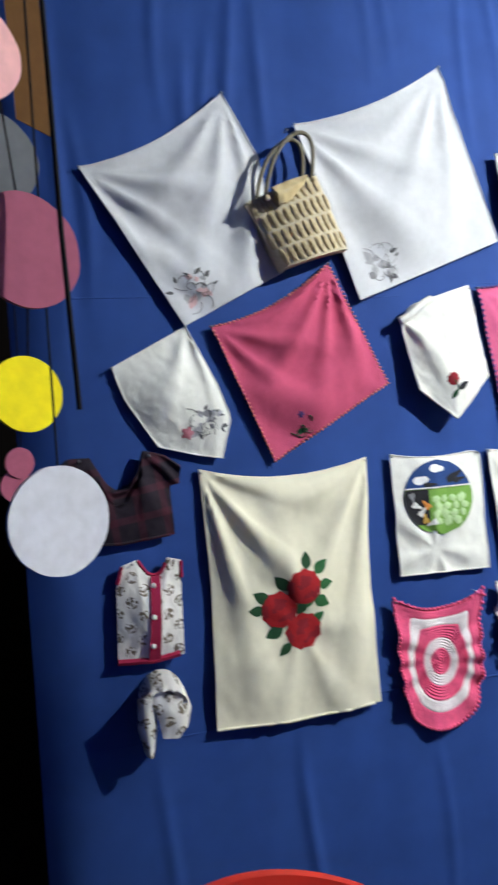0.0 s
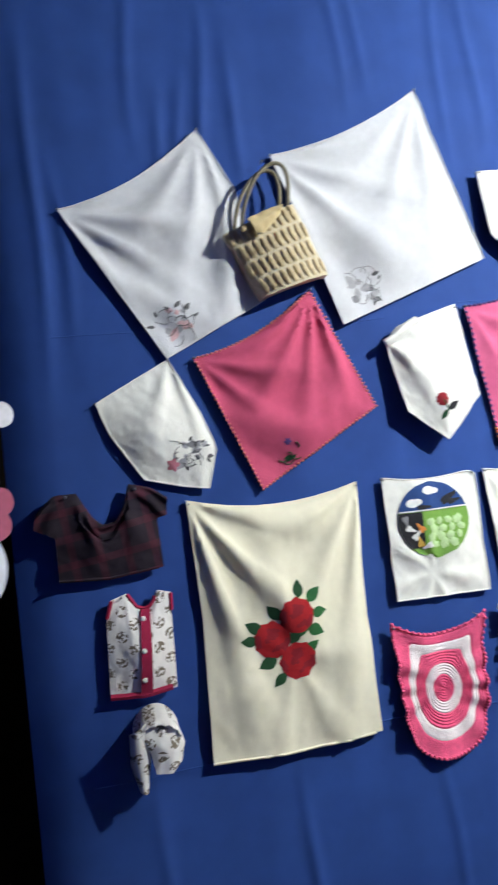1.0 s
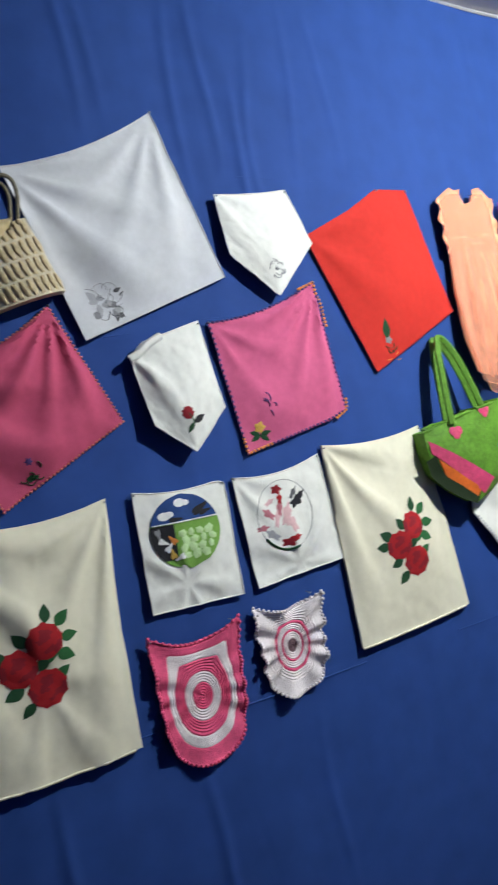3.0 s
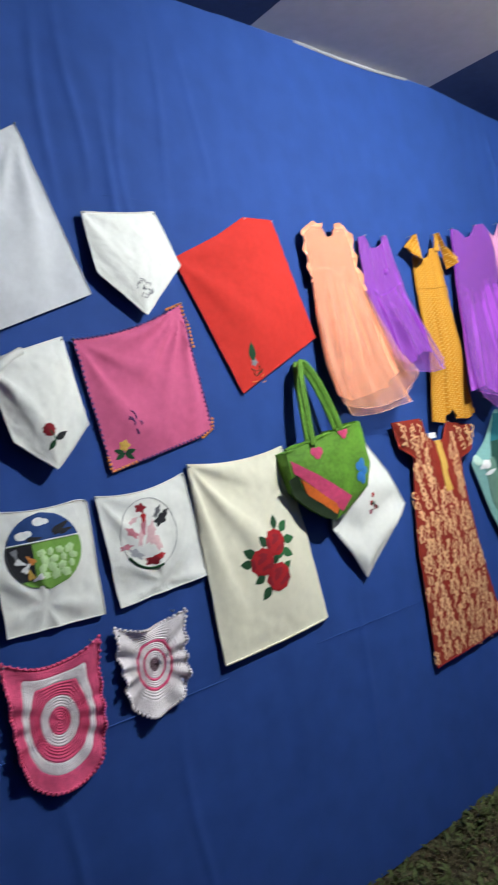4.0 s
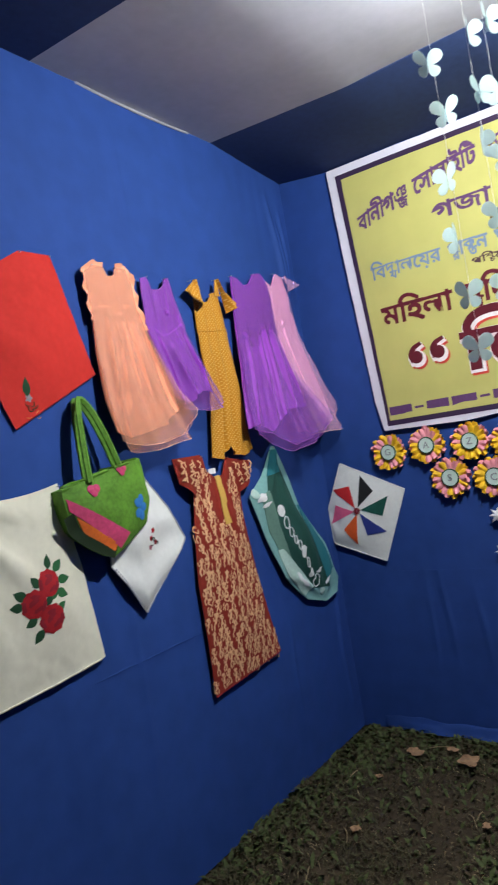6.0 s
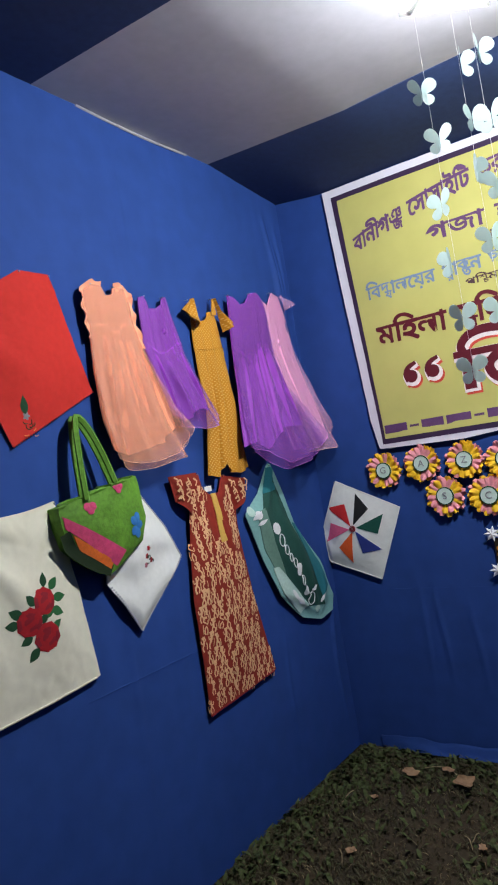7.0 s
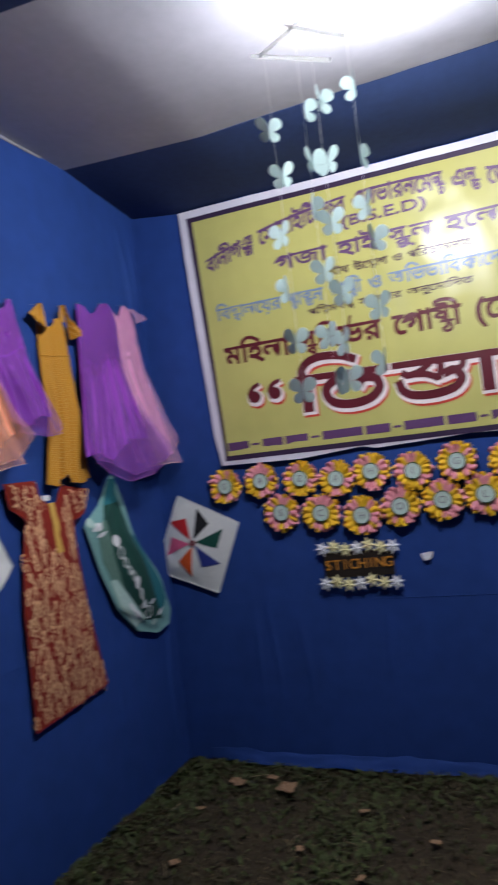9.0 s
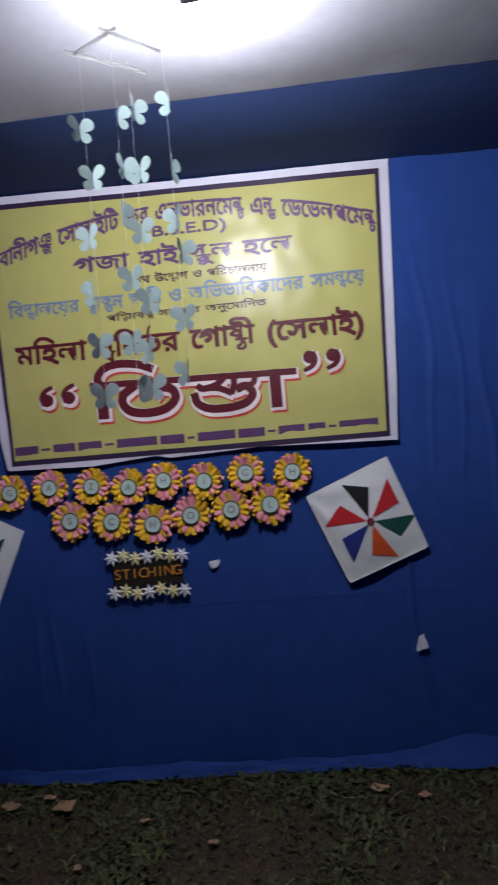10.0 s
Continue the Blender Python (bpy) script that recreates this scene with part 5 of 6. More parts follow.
part("crochet_edge", scallops(edge_points([(1.82, 1.315), (1.95, 1.115), (2.235, 1.36), (2.16, 1.50), (2.02, 1.67)]), y, 0.0055), THREAD["soft_grey"], t, "grey lilac crochet edge")
for dx, dz, m in ((0, 0, "red"), (0.03, -0.02, "dark_red"), (-0.005, -0.035, "rose"), (0.012, 0.03, "red")):
    part("embroidered_flower", blob(bmesh.new(), 2.005 + dx, 1.40 + dz, 0.013, y, 5, 0.4), THREAD[m], t)
part("embroidered_stems", stitches(bmesh.new(), 2.02, 1.37, 0.05, y, 5, rnd, 0.002), THREAD["dark_green"], t)


def green_bag():
    t = thing("green_handbag", (1.68, 0, 1.37), "green velvet handbag with pink and orange stripes and heart patches", "handbag")
    tl, tr, r1, bb, l1 = (1.577, 1.645), (1.975, 1.725), (1.985, 1.50), (1.775, 1.376), (1.60, 1.50)
    top, bottom, left, right = [tl, (1.75, 1.69), tr], [l1, (1.69, 1.425), bb, (1.87, 1.41)], [tl, (1.575, 1.60), l1], [tr, (1.995, 1.56), (1.965, 1.47), (1.87, 1.41)]
    dp = lambda u, v: 0.055 + 0.065 * math.sin(math.pi * (0.08 + 0.84 * u)) ** 0.5 * (0.45 + 0.55 * math.sin(math.pi * min(1.0, 0.25 + v * 0.7))) + 0.004 * n3(u * 5, v * 5)
    bm = patch(top, bottom, left, right, dp, 40, 32, 0.06)
    y = surface(bm)
    part("body", bm, BAG_GREEN, t)
    over = lambda a, b: y(a, b, -0.10) - 0.0025
    def stripe(name, a, b, c, d, mat, label):
        def f(u, v):
            p = Vector(a).lerp(Vector(b), u).lerp(Vector(c).lerp(Vector(d), u), v)
            return (p.x, over(p.x, p.y), p.y)
        part(name, sheet(20, 5, f, 0.003), mat, t, label)
    stripe("pink_stripe", (1.582, 1.615), (1.845, 1.45), (1.59, 1.57), (1.80, 1.40), BAG_PINK, "pink velvet stripe")
    stripe("orange_stripe", (1.615, 1.545), (1.785, 1.42), (1.64, 1.485), (1.77, 1.395), BAG_ORANGE, "orange velvet patch")
    # base panel along the lower edge, coloured dark for the underside's shade
    part("base_panel", ribbon(bmesh.new(), smooth_line([(1.588, 1.545), (1.615, 1.488), (1.69, 1.428), (1.765, 1.392)], 5), 0.042, lambda a, b: y(a, b, -0.10), 0.0022), BAG_DARK, t, "base panel with the underside's shade put into its dark green")
    part("top_band", hem(edge_points(top, step=0.02), y, 0.007), BAG_GREEN, t)
    for x, z in ((1.695, 1.635), (1.845, 1.695)):
        bm = bmesh.new()
        for dx in (-0.011, 0.011):
            blob(bm, x + dx, z, 0.016, over, 0, 0, 0, 1, 0.0025)
        blob(bm, x, z - 0.014, 0.015, over, 0, 0, 0.78, 1, 0.0025)
        part("heart_patch", bm, BAG_PINK, t, "pink felt heart under the handle")
    for k in range(5):
        a = 2 * math.pi * k / 5
        part("petal", blob(bmesh.new(), 1.917 + 0.018 * math.cos(a), 1.535 + 0.032 * math.sin(a), 0.017, over, 0, 0, a, 1.2), THREAD["blue"], t, "blue stitched petal")
    for dy, ox in ((-0.070, 0.012), (-0.115, -0.006)):
        pts, n = [], 22
        for i in range(n + 1):
            s = i / n
            x = 1.672 + ox + 0.150 * s ** 1.15 - 0.022 * math.sin(math.pi * s)
            z = 1.66 + 0.05 * s + 0.285 * (1 - abs(2 * s - 1) ** 1.75)
            pts.append(Vector((x + 0.02, dy + 0.05 * (1 - abs(2 * s - 1)), z)))
        bm = bmesh.new()
        rows = []
        for i, p in enumerate(pts):
            d = (pts[min(n, i + 1)] - pts[max(0, i - 1)]).normalized()
            side = d.cross(Vector((0, 1, 0))).normalized()
            rows.append([bm.verts.new(p + side * w + Vector((0, e, 0))) for w, e in ((-0.0125, 0), (0, -0.008), (0.0125, 0), (0.0125, 0.006), (-0.0125, 0.006))])
        for a, b in zip(rows, rows[1:]):
            for k in range(5):
                bm.faces.new((a[k], a[(k + 1) % 5], b[(k + 1) % 5], b[k]))
        bm.faces.new(rows[0])
        bm.faces.new(rows[-1][::-1])
        bmesh.ops.recalc_face_normals(bm, faces=bm.faces)
        part("handle", bm, BAG_GREEN, t)
    pin(t, 1.76, 1.955, -0.05)


green_bag()


# ---- end wall: printed banner ----
def banner():
    t = thing("printed_banner", (0.42, 0, 1.68), "yellow vinyl banner with dark border and Bengali lettering", "banner", WALL_B)
    tl, tr, bl, br = (0.325, 3.185), (2.595, 3.14), (0.432, 1.685), (2.515, 1.675)
    left = [tl, (0.355, 2.6), (0.385, 2.1), (0.40, 1.85), bl]
    right = [tr, (2.565, 2.5), (2.54, 2.0), br]
    bottom = [bl, (0.9, 1.672), (1.25, 1.70), (1.32, 1.682), (1.8, 1.70), (2.3, 1.682), br]
    depth = lambda u, v: 0.022 + 0.008 * n3(u * 4, v * 1.5, 3) + 0.006 * n3(u * 12, v * 5, 8) + 0.003 * n3(u * 26, v * 14, 1) + 0.015 * max(0, v - 0.9) * 10 * (0.5 + 0.5 * math.sin(u * 9))
    bm = patch([tl, (1.4, 3.16), tr], bottom, left, right, depth, 90, 60, 0.002)
    y = surface(bm)
    part("margin", bm, VINYL_WHITE, t, "white unprinted vinyl margin")
    def field(inset_l, inset_r, inset_t, inset_b, up):
        f0 = lambda p, dx, dz: (p[0] + dx, p[1] + dz)
        a, b, c, d = f0(tl, inset_l, -inset_t), f0(tr, -inset_r, -inset_t), f0(bl, inset_l * 0.5, inset_b), f0(br, -inset_r * 0.7, inset_b)
        return patch([a, b], [c, d], [a, c], [b, d], lambda u, v: -y(a[0] + (b[0] - a[0]) * u + (c[0] - a[0]) * v * (1 - u) + (d[0] - b[0]) * v * u, (a[1] + (b[1] - a[1]) * u) * (1 - v) + (c[1] + (d[1] - c[1]) * u) * v) + up, 90, 60, 0.0008)
    part("border", field(0.05, 0.05, 0.045, 0.022, 0.0018), FRAME_DARK, t, "dark purple printed border")
    bm = field(0.085, 0.075, 0.075, 0.05, 0.0036)
    ys = surface(bm)
    part("printed_field", bm, VINYL_YELLOW, t, "mustard yellow glossy printed field")

    made = {}

    def outline(body):
        """Flat faces and corners of one glyph."""
        if body not in made:
            best = -1.0
            for swell in (0.0, 0.002, -0.002, 0.006, 0.012):
                cu = bpy.data.curves.new("lettering", "FONT")
                cu.body, cu.resolution_u, cu.offset = body, 3, swell
                ob = bpy.data.objects.new("lettering", cu)
                scene.collection.objects.link(ob)
                me = bpy.data.meshes.new_from_object(ob.evaluated_get(bpy.context.evaluated_depsgraph_get()))
                bpy.data.objects.remove(ob)
                full = sum(p.area for p in me.polygons) / (1 + 22 * swell)
                if full > best * 1.03:
                    best = full
                    made[body] = ([(v.co.x, v.co.y) for v in me.vertices], [tuple(p.vertices) for p in me.polygons])
                bpy.data.meshes.remove(me)
        return made[body]

    def advance(g):
        if g == " ":
            return 0.38
        return max(p[0] for p in outline(g + "গ")[0]) - max(p[0] for p in outline("গ")[0])

    def layout(tokens):
        """Glyphs as (glyph, x, y, scale). 'A_B' sets B small under the right of A; '^A' puts a slanting mark over A."""
        out, x = [], 0.0
        for g in tokens:
            if "_" in g:
                a, b = g.split("_")
                out += [(a, x, 0.14, 0.82), (b, x + 0.22, -0.20, 0.62)]
                x += max(advance(a) * 0.82, 0.22 + advance(b) * 0.62)
            elif g[0] == "^":
                out += [(g[1:], x, 0, 1), ("/", x + 0.25, 0.66, 0.4)]
                x += advance(g[1:])
            else:
                if g != " ":
                    out.append((g, x, 0, 1))
                x += advance(g)
        return out

    def text(tokens, x0, x1, z, height, mat, up=0.0016, bend=0.0, bold=0.0):
        """Lettering printed on the banner, fitted between x0 and x1."""
        placed = layout(tokens)
        pts = [(gx + k * p, gy + k * q) for g, gx, gy, k in placed for p, q in outline(g)[0]]
        a, b = min(p[0] for p in pts), max(p[0] for p in pts)
        c, d = min(p[1] for p in pts), max(p[1] for p in pts)
        words, word = [], []
        for at, item in enumerate(placed):
            if at and item[1] - placed[at - 1][1] > advance(placed[at - 1][0]) * placed[at - 1][3] + 0.3:
                words.append(word)
                word = []
            word.append(item)
        for word in words + [word]:
            bm = bmesh.new()
            for step, (ox, oz) in enumerate(((0, 0), (bold, 0), (0, bold), (bold, bold))):
                for g, gx, gy, k in word:
                    vs, fs = outline(g)
                    row = []
                    for p, q in vs:
                        s = (gx + k * p - a) / (b - a)
                        x = x0 + (x1 - x0) * s + ox
                        zz = z + height * ((gy + k * q - c) / (d - c) - 0.5) + bend * (1 - (2 * s - 1) ** 2) + oz
                        row.append(bm.verts.new((x, ys(x, zz, -0.03) - up - 0.00015 * step, zz)))
                    for f in fs:
                        bm.faces.new([row[q] for q in f])
            part("printed_word", bm, mat, t, smooth=False)

    text(["ব", "া", "ন", "ী", "গ", "ঞ_জ", " ", "ে", "স", "া", "স", "া", "ই", "ি", "ট", " ", "ফ", "র", " ", "এ", "ন", "ভ", "া", "র", "ন", "ে", "ম", "ন_ট", " ", "এ", "ন_ড", " ", "ে", "ড", "ে", "ভ", "ল", "প", "ে", "ম", "ন_ট"], 0.47, 2.50, 2.83, 0.15, INK_PURPLE, bend=0.17, bold=0.004)
    text(list("(B.S.E.D)"), 1.28, 1.72, 2.885, 0.075, INK_PURPLE, bold=0.004)
    text(["গ", "জ", "া", " ", "হ", "া", "ই", " ", "স_ক", "ু", "ল", " ", "হ", "ে", "ল"], 0.88, 2.06, 2.755, 0.14, INK_PURPLE, bold=0.004)
    text(["ে", "য", "ৗ", "থ", " ", "উ", "ে", "দ_য", "া", "গ", " ", "ও", " ", "প", "ি", "র", "চ", "া", "ল", "ন", "া", "য়"], 1.16, 1.92, 2.645, 0.065, INK_DARK, bold=0.0015)
    text(["ি", "ব", "দ_য", "া", "ল", "ে", "য়", "র", " ", "প_র", "া", "ক_ত", "ন", " ", "ছ", "া", "ত_র", "ী", " ", "ও", " ", "অ", "ি", "ভ", "ভ", "া", "ি", "ব", "ক", "া", "ে", "দ", "র", " ", "স", "ম", "ন_ব", "ে", "য়"], 0.50, 2.42, 2.545, 0.115, INK_BLUE, bold=0.003)
    text(["প", "ি", "শ_চ", "ম", "ব", "ঙ_গ", " ", "স", "র", "ক", "া", "র", " ", "অ", "ন", "ু", "ে", "ম", "া", "ি", "দ", "ত"], 1.04, 1.90, 2.455, 0.06, INK_DARK, bold=0.0015)
    text(["ম", "ি", "হ", "ল", "া", " ", "স_ব", "ি", "ন", "^ভ", "র", " ", "ে", "গ", "া", "ষ_ঠ", "ী", " ", "(", "ে", "স", "ল", "া", "ই", ")"], 0.52, 2.39, 2.30, 0.18, INK_MAROON, up=0.0022, bold=0.006)

    # the large title, in thick brush strokes
    strokes = (([(0.0, 0.93), (1.2, 0.93), (2.62, 0.93)], 0.20), ([(2.78, 0.93), (4.2, 0.93), (5.72, 0.93)], 0.20), ([(0.30, 0.95), (0.30, 0.5), (0.30, 0.04)], 0.34), ([(5.16, 0.95), (5.16, 0.5), (5.16, 0.04)], 0.34),
               ([(0.24, 0.95), (0.20, 1.16), (0.42, 1.40), (0.86, 1.50), (1.40, 1.44), (1.75, 1.30)], 0.25),
               ([(1.22, 0.84), (0.90, 0.60), (0.88, 0.34), (1.12, 0.12), (1.60, 0.06), (2.10, 0.16), (2.36, 0.42), (2.28, 0.68), (1.96, 0.74), (1.80, 0.58)], 0.27),
               ([(3.72, 0.86), (3.50, 0.70), (3.16, 0.62), (3.02, 0.70)], 0.20), ([(3.30, 0.64), (3.62, 0.60), (3.92, 0.46)], 0.20), ([(4.02, 0.92), (4.02, 0.70), (3.94, 0.46)], 0.20),
               ([(2.90, 0.46), (2.98, 0.22), (3.30, 0.06), (3.86, 0.05), (4.32, 0.16), (4.52, 0.40), (4.36, 0.62), (4.12, 0.56)], 0.25), ([(4.62, 0.90), (4.56, 0.70), (4.40, 0.62)], 0.18))
    x0, x1, z0, h = 0.926, 2.018, 1.926, 0.189
    k = (x1 - x0) / 5.72
    for extra, up, mat, dx, dz in ((0.13, 0.0016, INK_RED, 0.014, -0.022), (0.13, 0.0030, INK_WHITE, 0.006, -0.010), (0.0, 0.0044, INK_MAROON, 0, 0)):
        bm = bmesh.new()
        for n, (pts, w) in enumerate(strokes):
            line = smooth_line([(x0 + k * a + dx, z0 + h * b + dz + -0.0041 * a) for a, b in pts], 6)
            ribbon(bm, line, (w + extra) * h * 0.92, lambda a, b: ys(a, b, -0.03), up + 0.0001 * n)
        for cx, cz, turn in ((0.680, 2.045, -1), (0.800, 2.05, -1), (2.10, 2.145, 1), (2.22, 2.145, 1)):
            # comma-shaped quotation marks: a ball and a curved tail
            on = lambda a, b: ys(a, b, -0.03) - up - 0.0013
            blob(bm, cx + dx, cz + dz, 0.034 + extra * h * 0.45, on, lift=0.0001)
            line = smooth_line([(cx + dx + turn * 0.016, cz + dz + turn * 0.012), (cx + dx + turn * 0.026, cz + dz - turn * 0.018), (cx + dx + turn * 0.008, cz + dz - turn * 0.050), (cx + dx - turn * 0.030, cz + dz - turn * 0.068)], 6)
            ribbon(bm, line, 0.040 + extra * h * 0.9, lambda a, b: ys(a, b, -0.03), up + 0.0015, 0.5)
        part("title_lettering", bm, mat, t, smooth=False)
    # the address line, as plain bars
    x = 0.48
    for w in (0.13, 0.05, 0.12, 0.13, 0.05, 0.22, 0.13, 0.04, 0.20, 0.14, 0.04, 0.14, 0.09, 0.04, 0.20):
        h = 0.012 if w < 0.06 else 0.046
        f = lambda u, v, x=x, w=w, h=h: (x + w * u, ys(x + w * u, 1.785, -0.03) - 0.0018, 1.785 - 0.012 * (x - 0.5) / 2 + h * (0.5 - v))
        part("address_bar", sheet(6, 2, f, 0.0005), INK_PURPLE, t, smooth=False)
        x += w + 0.016


banner()


# ---- pinwheel cushion covers ----
def pinwheel(label, top, right, bottom, left, center, size, turn, colors, fold=()):
    t = thing("pinwheel_cushion_cover", (bottom[0], 0, bottom[1]), label, "cushion cover", WALL_B, "pinwheel covers")
    depth = drape(0.026, rays=((0, 0, 6, 0.010, 0.3),), puff=0.03, seed=size * 50)
    bm = patch([left, top], [bottom, right], [left, *fold, bottom], [top, right], depth, 40, 40, 0.008)
    y = surface(bm)
    part("cloth", bm, COTTON, t)
    part("hem", hem(edge_points([top, right, bottom, *fold, left, top], step=0.02), y, 0.003), COTTON, t)
    cx, cz = center
    for k, m in enumerate(colors):
        a = turn - k * math.pi / 3
        p0 = Vector((cx + 0.02 * math.cos(a), cz + 0.02 * math.sin(a)))
        p1 = Vector((cx + size * math.cos(a + 0.16), cz + size * math.sin(a + 0.16)))
        p2 = Vector((cx + size * 0.74 * math.cos(a - 0.46), cz + size * 0.74 * math.sin(a - 0.46)))
        def f(u, v):
            p = p0.lerp(p1.lerp(p2, u), 0.02 + 0.98 * v)
            return (p.x, y(p.x, p.y) - 0.003, p.y)
        part("blade", sheet(8, 10, f, 0.002), m, t)
    bm = bmesh.new()
    for r in (0.016, 0.009):
        cord(bm, [(cx + r * math.cos(q), y(cx, cz) - 0.006, cz + r * math.sin(q)) for q in [0.4 * j for j in range(17)]], 0.003, 5)
    part("center_button", bm, THREAD["dark_red"], t, "small wound red centre")
    pin(t, top[0], top[1] - 0.008, -0.035)


BLADE = {n: simple("felt_blade_" + n, c) for n, c in {"black": (0.012, 0.012, 0.014), "green": (0.008, 0.07, 0.05), "navy": (0.025, 0.04, 0.22), "orange": (0.70, 0.10, 0.02), "pink": (0.72, 0.12, 0.24), "red": (0.52, 0.02, 0.025)}.items()}
pinwheel("white cushion cover with red, pink and black pinwheel in the corner", (0.12, 1.542), (0.49, 1.355), (0.318, 0.965), (-0.005, 1.275), (0.20, 1.262), 0.20, 1.22,
         [BLADE[c] for c in ("black", "green", "navy", "orange", "pink", "red")], fold=((0.005, 1.08),))
pinwheel("larger white cushion cover with six-bladed felt pinwheel", (2.45, 1.592), (2.62, 1.113), (2.207, 0.957), (2.02, 1.417), (2.337, 1.27), 0.235, 2.0,
         [BLADE[c] for c in ("black", "red", "green", "orange", "navy", "red")])


# ---- paper flowers with letters ----
def letter(body, size, x, y, z, mat, parent):
    cu = bpy.data.curves.new("letter", "FONT")
    cu.body, cu.size, cu.extrude, cu.align_x, cu.align_y = body, size, 0.002, "CENTER", "CENTER"
    ob = bpy.data.objects.new("letter", cu)
    scene.collection.objects.link(ob)
    me = bpy.data.meshes.new_from_object(ob.evaluated_get(bpy.context.evaluated_depsgraph_get()))
    bpy.data.objects.remove(ob)
    bm = bmesh.new()
    bm.from_mesh(me)
    bpy.data.meshes.remove(me)
    for v in bm.verts:
        v.co = (x + v.co.x, y - v.co.z, z + v.co.y)
    return part("letter", bm, mat, parent, smooth=False)


def petal_mesh(x, z, r0, r1, a, w, y0, curl):
    bm = bmesh.new()
    rows = []
    for j in range(5):
        s = j / 4
        r = r0 + (r1 - r0) * s
        ww = w * math.sin(math.pi * (0.2 + 0.68 * s)) ** 0.8
        row = []
        for k in (-1, -0.5, 0, 0.5, 1):
            px, pz = r, k * ww - 0 * s
            row.append(bm.verts.new((x + px * math.cos(a) - pz * math.sin(a), y0 - curl * s * s + 0.006 * abs(k) - 0.012 * (1 - abs(k)) * s, z + px * math.sin(a) + pz * math.cos(a))))
        rows.append(row)
    for p, q in zip(rows, rows[1:]):
        for k in range(4):
            bm.faces.new((p[k], p[k + 1], q[k + 1], q[k]))
    r = bmesh.ops.extrude_face_region(bm, geom=bm.faces[:])
    bmesh.ops.translate(bm, vec=(0, 0.0015, 0), verts=[e for e in r["geom"] if isinstance(e, bmesh.types.BMVert)])
    bmesh.ops.recalc_face_normals(bm, faces=bm.faces)
    return bm


def paper_flower(x, z, r, body, seed):
    rnd = random.Random(seed)
    t = thing("paper_flower", (x, 0, z), "yellow and pink paper flower with a lettered pale disc", "paper flower", WALL_B, "paper flowers under the banner")
    for ring, n, y0, k in ((1.0, 15, -0.026, 0), (0.88, 15, -0.036, 1)):
        for i in range(n):
            a = 2 * math.pi * (i + 0.5 * k) / n + seed + rnd.uniform(-0.06, 0.06)
            pink = (i // 2 + k + int(seed)) % 3 == 0 or rnd.random() < 0.12
            part("petal", petal_mesh(x, z, r * 0.3, r * ring * rnd.uniform(0.93, 1.05), a, r * 0.235, y0, rnd.uniform(0.006, 0.022)), PAPER_PINK if pink else PAPER_YELLOW, t)
    bm = bmesh.new()
    cord(bm, [(x + r * 0.41 * math.cos(q), -0.052, z + r * 0.41 * math.sin(q)) for q in [0.3 * j for j in range(22)]], 0.004, 5)
    part("rim", bm, THREAD["dark_green"], t, "dark green disc rim")
    bm = bmesh.new()
    bmesh.ops.create_cone(bm, cap_ends=True, segments=28, radius1=r * 0.41, radius2=r * 0.41, depth=0.02, matrix=Matrix.Translation((x, -0.044, z)) @ Matrix.Rotation(radians(90), 4, "X"))
    part("disc", bm, PAPER_PALE, t, "pale green paper disc", smooth=False)
    letter(body, r * 0.48, x, -0.0555, z, THREAD["grey"], t)


for k, (x, z, c) in enumerate(zip((0.44, 0.66, 0.89, 1.09, 1.28, 1.495, 1.715, 1.96), (1.565, 1.575, 1.565, 1.545, 1.565, 1.545, 1.57, 1.555), "GAZAHIGH")):
    paper_flower(x, z, 0.102, c, k * 1.7 + 0.3)
for k, (x, z, c) in enumerate(zip((0.76, 0.985, 1.205, 1.41, 1.625, 1.83), (1.39, 1.37, 1.34, 1.37, 1.385, 1.395), "SCHOOL")):
    paper_flower(x, z, 0.108, c, k * 1.3 + 11)


# ---- lettered sign ----
def sign():
    t = thing("lettered_sign", (1.15, 0, 0.97), "black sign with gold letters between rows of paper stars", "sign", WALL_B)
    part("board", sheet(8, 4, lambda u, v: (0.965 + 0.375 * u, -0.03 - 0.003 * math.sin(3 * u), 1.15 - 0.135 * v + 0.008 * u), 0.006), BOARD, t)
    w = 0.040
    for k, c in enumerate("STICHING"):
        letter(c, 0.075, 0.99 + 0.046 * k, -0.038, 1.083 + 0.008 * k / 8, GOLD_THREAD, t)
    for row, z in enumerate((1.175, 0.99)):
        for k in range(7):
            x = 0.965 + 0.063 * k
            bm = bmesh.new()
            n = 14
            mid = bm.verts.new((x, -0.052, z + 0.01 * math.sin(k * 2)))
            pts = [bm.verts.new((x + (0.042 if i % 2 else 0.022) * math.cos(2 * math.pi * i / n + k), -0.040 - (0.006 if i % 2 else 0), z + 0.01 * math.sin(k * 2) + (0.042 if i % 2 else 0.022) * math.sin(2 * math.pi * i / n + k))) for i in range(n)]
            for i in range(n):
                bm.faces.new((mid, pts[i], pts[(i + 1) % n]))
            r = bmesh.ops.extrude_face_region(bm, geom=bm.faces[:])
            bmesh.ops.translate(bm, vec=(0, 0.003, 0), verts=[e for e in r["geom"] if isinstance(e, bmesh.types.BMVert)])
            bmesh.ops.recalc_face_normals(bm, faces=bm.faces)
            part("paper_star", bm, PAPER_CREAM if k % 3 else PAPER_WHITE, t, smooth=False)


sign()


